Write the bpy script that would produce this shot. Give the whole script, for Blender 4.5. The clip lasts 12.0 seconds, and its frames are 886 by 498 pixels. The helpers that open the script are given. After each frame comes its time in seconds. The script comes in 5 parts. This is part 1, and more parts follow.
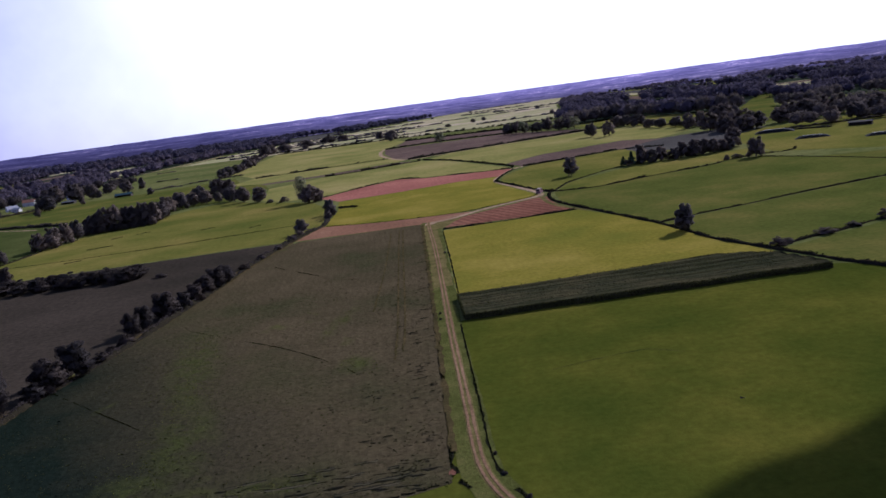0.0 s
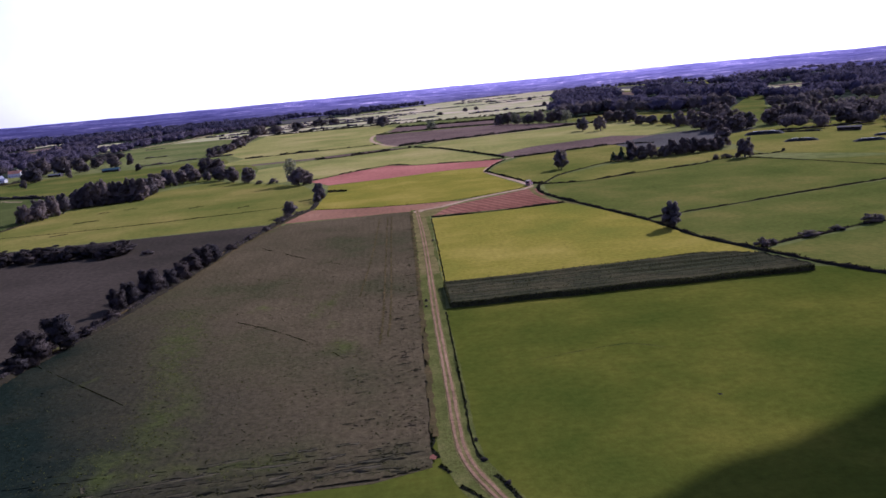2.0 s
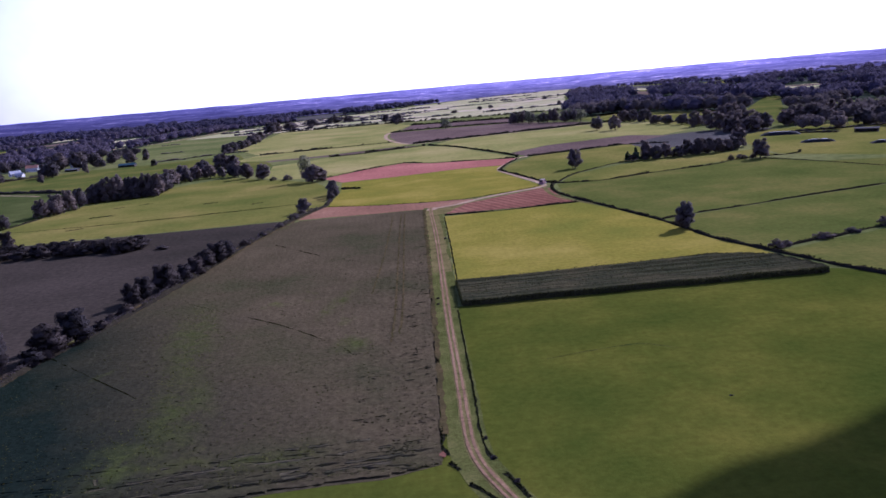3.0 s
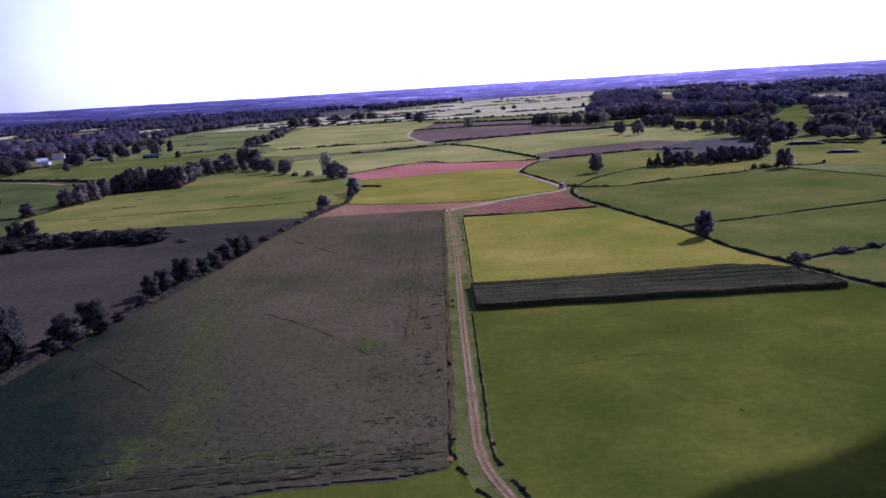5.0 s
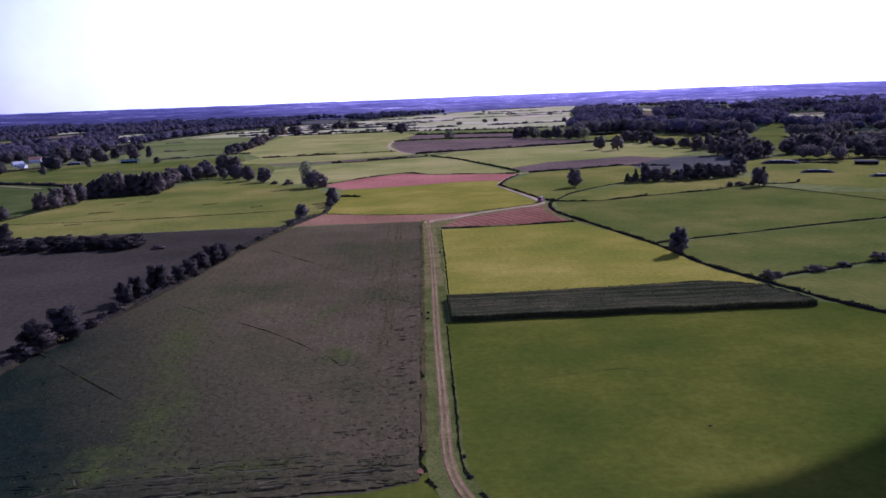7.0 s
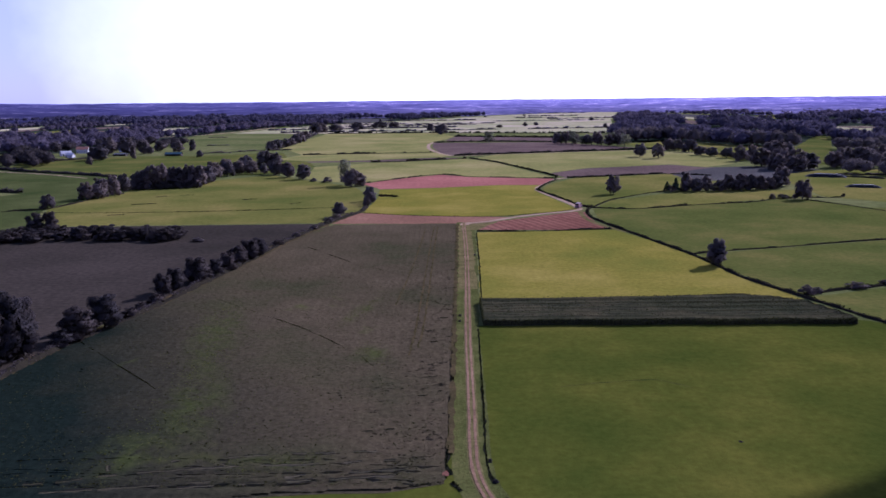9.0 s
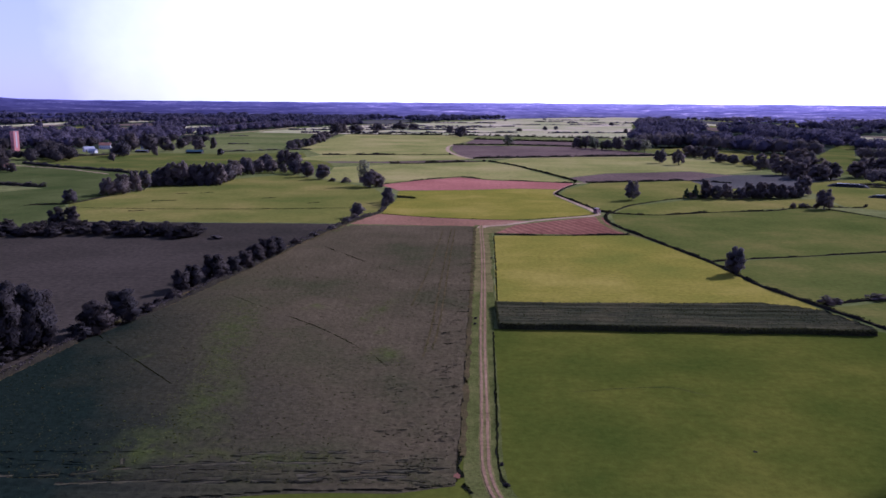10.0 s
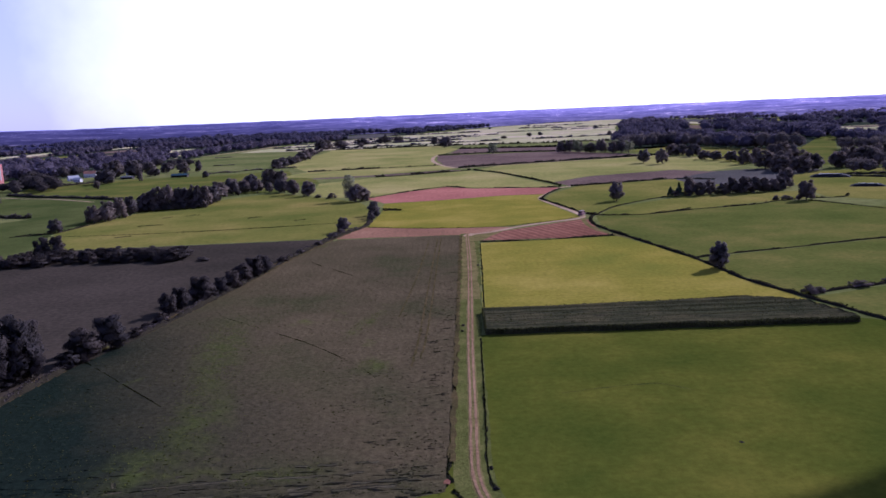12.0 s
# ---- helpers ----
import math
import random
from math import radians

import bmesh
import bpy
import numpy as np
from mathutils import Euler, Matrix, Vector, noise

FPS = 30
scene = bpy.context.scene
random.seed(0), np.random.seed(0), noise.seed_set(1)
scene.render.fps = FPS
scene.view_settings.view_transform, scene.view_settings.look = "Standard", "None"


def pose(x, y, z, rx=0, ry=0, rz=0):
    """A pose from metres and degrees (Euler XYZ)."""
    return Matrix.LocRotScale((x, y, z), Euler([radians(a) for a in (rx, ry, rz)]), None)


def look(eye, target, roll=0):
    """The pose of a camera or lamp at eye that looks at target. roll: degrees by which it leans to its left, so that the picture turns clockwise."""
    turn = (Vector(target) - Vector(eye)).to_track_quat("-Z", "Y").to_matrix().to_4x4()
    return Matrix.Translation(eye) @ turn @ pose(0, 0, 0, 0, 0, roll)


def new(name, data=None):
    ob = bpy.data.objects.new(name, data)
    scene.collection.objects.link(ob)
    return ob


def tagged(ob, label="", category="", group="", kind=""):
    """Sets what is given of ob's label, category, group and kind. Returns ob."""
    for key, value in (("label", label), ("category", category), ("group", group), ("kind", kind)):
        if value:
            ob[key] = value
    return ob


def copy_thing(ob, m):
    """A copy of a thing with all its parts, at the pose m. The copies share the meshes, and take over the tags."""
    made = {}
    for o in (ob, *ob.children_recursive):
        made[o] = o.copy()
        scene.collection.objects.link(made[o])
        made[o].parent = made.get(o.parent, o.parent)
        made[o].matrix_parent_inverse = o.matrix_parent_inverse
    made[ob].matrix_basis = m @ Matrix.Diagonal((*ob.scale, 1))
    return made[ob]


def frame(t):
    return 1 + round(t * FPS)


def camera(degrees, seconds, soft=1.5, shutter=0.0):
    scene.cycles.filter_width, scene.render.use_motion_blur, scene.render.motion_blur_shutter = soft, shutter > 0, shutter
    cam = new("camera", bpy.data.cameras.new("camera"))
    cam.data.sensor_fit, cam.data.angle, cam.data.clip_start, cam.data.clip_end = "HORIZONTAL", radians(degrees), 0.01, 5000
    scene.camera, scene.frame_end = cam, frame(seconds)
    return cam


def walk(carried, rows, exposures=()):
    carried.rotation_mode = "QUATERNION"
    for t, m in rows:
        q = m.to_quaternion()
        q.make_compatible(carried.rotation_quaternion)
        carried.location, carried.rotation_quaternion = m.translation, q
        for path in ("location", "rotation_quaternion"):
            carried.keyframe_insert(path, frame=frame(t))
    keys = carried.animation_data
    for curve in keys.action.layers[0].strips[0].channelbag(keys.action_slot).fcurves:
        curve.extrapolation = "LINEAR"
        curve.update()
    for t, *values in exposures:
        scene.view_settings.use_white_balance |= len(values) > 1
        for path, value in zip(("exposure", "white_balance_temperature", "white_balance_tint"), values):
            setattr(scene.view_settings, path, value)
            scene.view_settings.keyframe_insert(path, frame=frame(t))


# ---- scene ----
cam = camera(57.9, 12.0, 1.6)
PATH = [
    (0, (1.202, 2.538, 60.458), (1.28, 4.504, 60.096), -7.8),
    (0.2, (0.904, 2.176, 60.418), (1.045, 4.142, 60.08), -7.1),
    (0.5, (0.551, 1.742, 60.374), (0.734, 3.705, 60.037), -5.9),
    (1, (0.395, 1.472, 60.492), (0.562, 3.429, 60.116), -5.8),
    (1.5, (0.522, 1.322, 60.568), (0.66, 3.283, 60.201), -6.0),
    (2, (0.741, 1.199, 60.656), (0.848, 3.156, 60.262), -5.4),
    (2.5, (0.872, 0.986, 60.685), (0.97, 2.949, 60.316), -4.9),
    (3, (0.94, 0.808, 60.724), (1.014, 2.767, 60.328), -5.0),
    (3.5, (1.097, 0.765, 60.944), (1.127, 2.723, 60.537), -4.5),
    (5.3, (2.136, 0.098, 62.144), (2.16, 2.059, 61.755), -3.1),
    (5.5, (2.27, 0.037, 62.192), (2.294, 2.002, 61.823), -2.8),
    (6, (2.579, -0.111, 62.351), (2.628, 1.85, 61.959), -2.9),
    (6.5, (2.792, -0.318, 62.447), (2.864, 1.647, 62.081), -3.1),
    (7, (2.936, -0.534, 62.457), (3.013, 1.429, 62.085), -2.2),
    (8.8, (3.25, -0.866, 62.792), (3.251, 1.105, 62.451), -0.7),
    (9, (3.316, -0.892, 62.812), (3.304, 1.074, 62.446), -0.6),
    (9.5, (3.499, -0.94, 62.847), (3.462, 1.028, 62.491), 0.3),
    (10, (3.499, -1.034, 62.772), (3.444, 0.932, 62.412), 0.4),
    (10.5, (3.268, -1.14, 62.678), (3.201, 0.828, 62.33), 0.1),
    (11, (3.106, -1.394, 62.53), (2.974, 0.574, 62.201), 0.1),
    (11.2, (3.267, -1.548, 62.505), (3.059, 0.414, 62.178), 0.1),
    (11.5, (3.906, -1.856, 62.457), (3.607, 0.101, 62.171), -0.5),
    (11.7, (4.599, -2.075, 62.449), (4.325, -0.121, 62.121), -1.1),
    (12, (5.874, -2.387, 62.474), (5.84, -0.415, 62.14), -2.5),
]
walk(cam, [(t, look(eye, target, roll)) for t, eye, target, roll in PATH],
     [(0, 0.02, 5350, 20), (0.2, -0.10, 5350, 21), (0.5, 0.06, 5300, 24), (1.5, 0.45, 5200, 29), (2.5, 0.55, 5100, 34), (3.5, 0.57, 4800, 37), (7, 0.39, 4850, 37), (9.5, 0.38, 4900, 37), (11.2, 0.38, 4950, 36), (12, 0.44, 5050, 34)])

# ---- world, sun ----
SUN_AZ = math.atan2(0.74, 0.67)          # clockwise from +y
SUN_EL = radians(31)
world = bpy.data.worlds.new("sky")
scene.world = world
world.use_nodes = True
wn, wl = world.node_tree.nodes, world.node_tree.links
wn.clear()
sky = wn.new("ShaderNodeTexSky")
sky.sky_type, sky.sun_disc = "NISHITA", False
sky.sun_elevation, sky.sun_rotation = SUN_EL, SUN_AZ
sky.air_density, sky.dust_density, sky.ozone_density = 1.0, 0.5, 1.6
wtc = wn.new("ShaderNodeTexCoord")
# thin bright haze low in the sky under the sun, thinning out to lilac-blue away from it
wdot = wn.new("ShaderNodeVectorMath")
wdot.operation = "DOT_PRODUCT"
wdot.inputs[1].default_value = (0.99 * math.sin(SUN_AZ), 0.99 * math.cos(SUN_AZ), 0.14)
wnoise = wn.new("ShaderNodeTexNoise")
wnoise.inputs["Scale"].default_value = 3.2
wnoise.inputs["Detail"].default_value = 6
wnoise.inputs["Roughness"].default_value = 0.55
wsum = wn.new("ShaderNodeMath")
wsum.operation = "MULTIPLY_ADD"
wsum.inputs[1].default_value = 0.35
wramp = wn.new("ShaderNodeValToRGB")
wramp.color_ramp.elements[0].position, wramp.color_ramp.elements[0].color = 0.45, (0.0, 0.0, 0.0, 1)
wramp.color_ramp.elements[1].position, wramp.color_ramp.elements[1].color = 0.72, (1, 1, 1, 1)
wmix = wn.new("ShaderNodeMixRGB")
wmix.inputs[2].default_value = (12.2, 11.9, 11.6, 1)
wlift = wn.new("ShaderNodeMixRGB")
wlift.inputs[2].default_value = (5.0, 4.8, 9.4, 1)
wbg = wn.new("ShaderNodeBackground")
wbg.inputs["Strength"].default_value = 0.100
wout = wn.new("ShaderNodeOutputWorld")
wl.new(wtc.outputs["Generated"], wnoise.inputs["Vector"])
wl.new(wtc.outputs["Generated"], wdot.inputs[0])
wl.new(wnoise.outputs["Fac"], wsum.inputs[0])
wl.new(wdot.outputs["Value"], wsum.inputs[2])
wl.new(wsum.outputs[0], wramp.inputs["Fac"])
# the haze and the lilac light lie low; the upper sky is clear
wsep = wn.new("ShaderNodeSeparateXYZ")
wlow = wn.new("ShaderNodeMapRange")
wlow.inputs["From Min"].default_value, wlow.inputs["From Max"].default_value = 0.62, 0.24
wthin = wn.new("ShaderNodeMath")
wthin.operation = "MULTIPLY"
wthin.inputs[1].default_value = 0.70
wveil = wn.new("ShaderNodeMath")
wveil.operation = "MULTIPLY"
wl.new(wtc.outputs["Generated"], wsep.inputs[0])
wl.new(wsep.outputs["Z"], wlow.inputs["Value"])
wl.new(wlow.outputs[0], wthin.inputs[0])
wl.new(wthin.outputs[0], wlift.inputs[0])
wl.new(wlow.outputs[0], wveil.inputs[0])
wl.new(wramp.outputs["Color"], wveil.inputs[1])
wl.new(wveil.outputs[0], wmix.inputs[0])
wl.new(sky.outputs[0], wlift.inputs[1])
wl.new(wlift.outputs[0], wmix.inputs[1])
wl.new(wmix.outputs[0], wbg.inputs["Color"])
wl.new(wbg.outputs[0], wout.inputs["Surface"])

sun_data = bpy.data.lights.new("sun", "SUN")
sun_data.energy, sun_data.angle, sun_data.color = 5.0, radians(0.55), (1.0, 0.93, 0.82)
sun = new("sun", sun_data)
sun.matrix_world = look((300 * math.sin(SUN_AZ), 300 * math.cos(SUN_AZ), 300 * math.tan(SUN_EL)), (0, 0, 0))

# ---- materials ----


def material(name, rough=0.9, spec=0.2, metal=0.0):
    m = bpy.data.materials.new(name)
    m.use_nodes = True
    n, l = m.node_tree.nodes, m.node_tree.links
    b = n["Principled BSDF"]
    b.inputs["Roughness"].default_value = rough
    b.inputs["Specular IOR Level"].default_value = spec
    b.inputs["Metallic"].default_value = metal
    return m, n, l, b


def noise_node(n, l, co, scale, detail=4, rough=0.6, stretch=None, turn=0.0):
    t = n.new("ShaderNodeTexNoise")
    t.inputs["Scale"].default_value = scale
    t.inputs["Detail"].default_value = detail
    t.inputs["Roughness"].default_value = rough
    if stretch:
        mp = n.new("ShaderNodeMapping")
        mp.inputs["Scale"].default_value = stretch
        mp.inputs["Rotation"].default_value = (0, 0, turn)
        l.new(co, mp.inputs["Vector"])
        co = mp.outputs[0]
    l.new(co, t.inputs["Vector"])
    return t.outputs["Fac"]


def ramp_node(n, l, fac, stops):
    r = n.new("ShaderNodeValToRGB")
    e = r.color_ramp.elements
    e[0].position, e[0].color = stops[0][0], (*stops[0][1], 1)
    e[1].position, e[1].color = stops[-1][0], (*stops[-1][1], 1)
    for p, c in stops[1:-1]:
        x = e.new(p)
        x.color = (*c, 1)
    l.new(fac, r.inputs["Fac"])
    return r.outputs["Color"]


def mix_node(n, l, fac, a, b, mode="MIX"):
    x = n.new("ShaderNodeMixRGB")
    x.blend_type = mode
    for k, v in ((0, fac), (1, a), (2, b)):
        if isinstance(v, (int, float)):
            x.inputs[k].default_value = v
        elif isinstance(v, tuple):
            x.inputs[k].default_value = (*v, 1)
        else:
            l.new(v, x.inputs[k])
    return x.outputs[0]


def bump_node(n, l, b, height, strength, dist):
    u = n.new("ShaderNodeBump")
    u.inputs["Strength"].default_value = strength
    u.inputs["Distance"].default_value = dist
    l.new(height, u.inputs["Height"])
    l.new(u.outputs[0], b.inputs["Normal"])


def earth(name, dark, mid, light, big=0.02, small=0.7, bump=0.5, rows=None, row_mix=0.35, patch=None, patch_at=0.6, vignette_green=None, grain_mix=0.75, spots=(), spot_colour=None):
    """Field surface: wide patches, fine grain, and, where rows = (spacing, angle) is given, drill rows."""
    m, n, l, b = material(name, 1.0, 0.0)
    co = n.new("ShaderNodeTexCoord").outputs["Object"]
    wide = noise_node(n, l, co, big, 5, 0.62)
    fine = noise_node(n, l, co, small, 6, 0.7)
    col = ramp_node(n, l, wide, [(0.34, dark), (0.5, mid), (0.66, light)])
    grain = ramp_node(n, l, fine, [(0.32, (0.55, 0.55, 0.55)), (0.68, (1.35, 1.35, 1.35))])
    col = mix_node(n, l, grain_mix, col, grain, "MULTIPLY")
    if vignette_green:                             # denser, greener growth towards the south-west; lens vignette painted into its darkness
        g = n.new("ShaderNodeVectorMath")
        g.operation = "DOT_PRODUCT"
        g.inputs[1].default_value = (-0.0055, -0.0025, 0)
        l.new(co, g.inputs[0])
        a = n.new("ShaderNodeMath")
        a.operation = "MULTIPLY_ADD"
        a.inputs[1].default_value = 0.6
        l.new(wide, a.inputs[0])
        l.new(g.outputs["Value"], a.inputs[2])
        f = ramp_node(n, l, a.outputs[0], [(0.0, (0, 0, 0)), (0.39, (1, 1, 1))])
        col = mix_node(n, l, f, col, mix_node(n, l, 0.8, vignette_green, grain, "MULTIPLY"))
    if patch:
        blot = noise_node(n, l, co, big * 2.3, 6, 0.6, (1, 1, 1), 0.6)
        f = ramp_node(n, l, blot, [(patch_at, (0, 0, 0)), (patch_at + 0.12, (1, 1, 1))])
        col = mix_node(n, l, f, col, patch)
    for cx, cy, rx, ry, turn in spots:   # weedy places: soft ovals in the plan broken up by noise
        mp = n.new("ShaderNodeMapping")
        mp.vector_type = "TEXTURE"
        mp.inputs["Location"].default_value = (cx, cy, 0)
        mp.inputs["Rotation"].default_value = (0, 0, turn)
        mp.inputs["Scale"].default_value = (rx, ry, 1000)
        l.new(co, mp.inputs["Vector"])
        ln = n.new("ShaderNodeVectorMath")
        ln.operation = "LENGTH"
        l.new(mp.outputs[0], ln.inputs[0])
        inner = ramp_node(n, l, ln.outputs["Value"], [(0.1, (1, 1, 1)), (1.0, (0, 0, 0))])
        broken = ramp_node(n, l, noise_node(n, l, co, 0.16, 6, 0.7), [(0.38, (0, 0, 0)), (0.62, (0.85, 0.85, 0.85))])
        col = mix_node(n, l, mix_node(n, l, 1.0, inner, broken, "MULTIPLY"), col, mix_node(n, l, 0.7, spot_colour, grain, "MULTIPLY"))
    if rows:
        mp = n.new("ShaderNodeMapping")
        mp.inputs["Rotation"].default_value = (0, 0, rows[1])
        l.new(co, mp.inputs["Vector"])
        w = n.new("ShaderNodeTexWave")
        w.inputs["Scale"].default_value = 0.314 / rows[0]
        w.inputs["Distortion"].default_value = 1.2
        w.inputs["Detail"].default_value = 3
        w.inputs["Detail Scale"].default_value = 0.6
        l.new(mp.outputs[0], w.inputs["Vector"])
        line = ramp_node(n, l, w.outputs["Fac"], [(0.2, (0.62, 0.62, 0.62)), (0.7, (1.12, 1.12, 1.12))])
        col = mix_node(n, l, row_mix, col, line, "MULTIPLY")
    l.new(col, b.inputs["Base Color"])
    bump_node(n, l, b, fine, bump, 0.25)
    return m


def foliage(name, dark, light, through_light=0.25, relief=0.0):
    """Leaves: colour varied leaf by leaf and tree by tree, some light coming through."""
    m, n, l, b = material(name, 1.0, 0.0)
    isl = n.new("ShaderNodeNewGeometry").outputs["Random Per Island"]
    rnd = n.new("ShaderNodeObjectInfo").outputs["Random"]
    col = ramp_node(n, l, isl, [(0.0, dark), (1.0, light)])
    tint = ramp_node(n, l, rnd, [(0.0, (0.75, 0.78, 0.8)), (1.0, (1.2, 1.12, 1.0))])
    col = mix_node(n, l, 1.0, col, tint, "MULTIPLY")
    l.new(col, b.inputs["Base Color"])
    if relief:
        co = n.new("ShaderNodeTexCoord").outputs["Object"]
        bump_node(n, l, b, noise_node(n, l, co, 0.45, 5, 0.7), relief, 1.6)
    tr = n.new("ShaderNodeBsdfTranslucent")
    l.new(col, tr.inputs["Color"])
    mx = n.new("ShaderNodeMixShader")
    mx.inputs[0].default_value = through_light
    l.new(b.outputs[0], mx.inputs[1])
    l.new(tr.outputs[0], mx.inputs[2])
    l.new(mx.outputs[0], n["Material Output"].inputs["Surface"])
    return m


def plain(name, col, rough=0.7, spec=0.3, metal=0.0, wear=0.25, scale=1.5):
    m, n, l, b = material(name, rough, spec, metal)
    co = n.new("ShaderNodeTexCoord").outputs["Object"]
    f = noise_node(n, l, co, scale, 6, 0.65)
    d = ramp_node(n, l, f, [(0.3, tuple(c * (1 - wear) for c in col)), (0.7, tuple(min(1, c * (1 + wear * 0.4)) for c in col))])
    l.new(d, b.inputs["Base Color"])
    bump_node(n, l, b, f, 0.15, 0.02)
    return m


M_GROUND = earth("valley_grass", (0.0726, 0.0840, 0.0242), (0.1012, 0.1071, 0.0330), (0.1430, 0.1344, 0.0484), 0.006, 0.12, 0.3)
M_COOL = earth("cool_green_pasture", (0.0360, 0.0480, 0.0130), (0.0520, 0.0610, 0.0170), (0.0700, 0.0760, 0.0230), 0.02, 0.5, 0.4, grain_mix=0.5)
M_PASTURE = earth("lush_pasture", (0.0404, 0.0506, 0.0072), (0.0576, 0.0628, 0.0089), (0.0875, 0.0821, 0.0124), 0.026, 0.55, 0.35, grain_mix=0.42)
M_YELLOW = earth("dry_pasture", (0.1186, 0.1149, 0.0170), (0.1626, 0.1361, 0.0203), (0.2193, 0.1704, 0.0330), 0.020, 0.6, 0.4, grain_mix=0.5)
M_PALE = earth("pale_meadow", (0.2171, 0.2185, 0.0951), (0.2992, 0.2608, 0.1364), (0.4093, 0.3152, 0.2315), 0.006, 0.12, 0.3, grain_mix=0.5)
M_CROP = earth("sparse_brown_crop", (0.0437, 0.0406, 0.0184), (0.0655, 0.0505, 0.0262), (0.0817, 0.0614, 0.0330), 0.017, 0.9, 0.8, patch=(0.0589, 0.0644, 0.0155), patch_at=0.63, vignette_green=(0.0095, 0.0141, 0.0101), rows=(2.6, -0.02), row_mix=0.09, spot_colour=(0.0475, 0.0574, 0.0136),
               spots=((-60, 210, 9, 42, 0.16), (-50, 158, 9, 30, 0.18), (-16, 193, 6, 9, -0.3), (-23, 234, 4, 20, -0.25), (-28, 131, 12, 4, 0.1), (-55, 135, 9, 14, 0)))
M_BROWN = earth("brown_stubble", (0.0279, 0.0235, 0.0169), (0.0391, 0.0310, 0.0226), (0.0493, 0.0385, 0.0282), 0.012, 0.5, 0.5, rows=(3.0, 1.5), row_mix=0.12)
M_RED = earth("red_ploughed_soil", (0.2196, 0.0834, 0.0608), (0.2652, 0.1020, 0.0749), (0.3215, 0.1309, 0.0941), 0.012, 0.4, 0.5, rows=(5.0, 1.45), row_mix=0.3)
M_PINK = earth("pale_red_soil", (0.1298, 0.0560, 0.0357), (0.1672, 0.0720, 0.0462), (0.1980, 0.0920, 0.0578), 0.02, 0.5, 0.5, rows=(4.5, -0.35), row_mix=0.5)
M_UMBER = earth("umber_soil", (0.0860, 0.0580, 0.0450), (0.1100, 0.0740, 0.0580), (0.1360, 0.0920, 0.0720), 0.01, 0.3, 0.4, rows=(6.0, 1.4), row_mix=0.2)
M_GREYGREEN = earth("grey_green_crop", (0.0560, 0.0500, 0.0440), (0.0690, 0.0620, 0.0540), (0.0840, 0.0750, 0.0660), 0.012, 0.4, 0.5)
M_VERGE = earth("rough_verge_grass", (0.0513, 0.0571, 0.0139), (0.0719, 0.0741, 0.0189), (0.1027, 0.0952, 0.0288), 0.12, 1.6, 0.7)
M_DIRT = earth("track_dirt", (0.1510, 0.0896, 0.0504), (0.1912, 0.1142, 0.0650), (0.2336, 0.1434, 0.0840), 0.08, 1.2, 0.5)
M_TRACK = earth("worn_track_grass", (0.0874, 0.0732, 0.0243), (0.1165, 0.0944, 0.0333), (0.1478, 0.1180, 0.0441), 0.15, 1.4, 0.6)
M_MARGIN = earth("dry_weeds", (0.038, 0.032, 0.013), (0.057, 0.044, 0.018), (0.082, 0.058, 0.025), 0.12, 1.3, 0.8)
M_GRAVEL = earth("pale_road_gravel", (0.236, 0.160, 0.097), (0.294, 0.202, 0.126), (0.346, 0.244, 0.155), 0.06, 0.9, 0.3)
M_FRESH = earth("turned_earth", (0.0460, 0.0420, 0.0220), (0.0640, 0.0550, 0.0300), (0.0840, 0.0700, 0.0400), 0.15, 1.5, 0.6)
M_FURROW = earth("open_furrow_soil", (0.012, 0.011, 0.008), (0.019, 0.017, 0.012), (0.028, 0.025, 0.017), 0.15, 1.5, 0.6)
M_WORN = earth("thin_worn_grass", (0.030, 0.036, 0.008), (0.058, 0.058, 0.012), (0.078, 0.070, 0.016), 0.2, 1.4, 0.6)
M_MAIZE_BODY = earth("maize_canopy", (0.032, 0.033, 0.016), (0.046, 0.043, 0.021), (0.067, 0.056, 0.026), 0.05, 0.9, 0.35, rows=(5.0, 1.57), row_mix=0.75)
M_MUD = earth("ditch_mud", (0.008, 0.008, 0.005), (0.013, 0.013, 0.008), (0.021, 0.020, 0.011), 0.15, 1.2, 0.6)
M_LEAF = foliage("broad_leaves", (0.1510, 0.1272, 0.1225), (0.1813, 0.1512, 0.1425), 0.5)
M_LEAF_DARK = foliage("dark_leaves", (0.1283, 0.1071, 0.1040), (0.1473, 0.1217, 0.1162), 0.5)
# dark leaves for near and western growth; lens falloff painted into the tone
M_LEAF_DARKENED = foliage("darkened_leaves", (0.0620, 0.0530, 0.0530), (0.0780, 0.0660, 0.0640), 0.45)
M_LEAF_GREY = foliage("grey_green_leaves", (0.181, 0.186, 0.120), (0.250, 0.246, 0.150), 0.45)
M_NEEDLE = foliage("needles", (0.037, 0.060, 0.042), (0.080, 0.106, 0.065), 0.35)
# far leaves tinted violet: distance haze put into the base colour
M_FAR_HAZED = foliage("hazed_wood_leaves", (0.0807, 0.0707, 0.1030), (0.0927, 0.0808, 0.1154), 0.45)
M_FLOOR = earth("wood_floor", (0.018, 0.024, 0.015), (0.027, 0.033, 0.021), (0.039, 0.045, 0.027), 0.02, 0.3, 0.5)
M_THICKET = plain("shaded_twigs", (0.026, 0.022, 0.014), 1.0, 0.0, 0, 0.5, 3)
M_EAST = earth("green_pasture", (0.0538, 0.0660, 0.0132), (0.0765, 0.0811, 0.0172), (0.1123, 0.0995, 0.0243), 0.02, 0.5, 0.4, grain_mix=0.5)
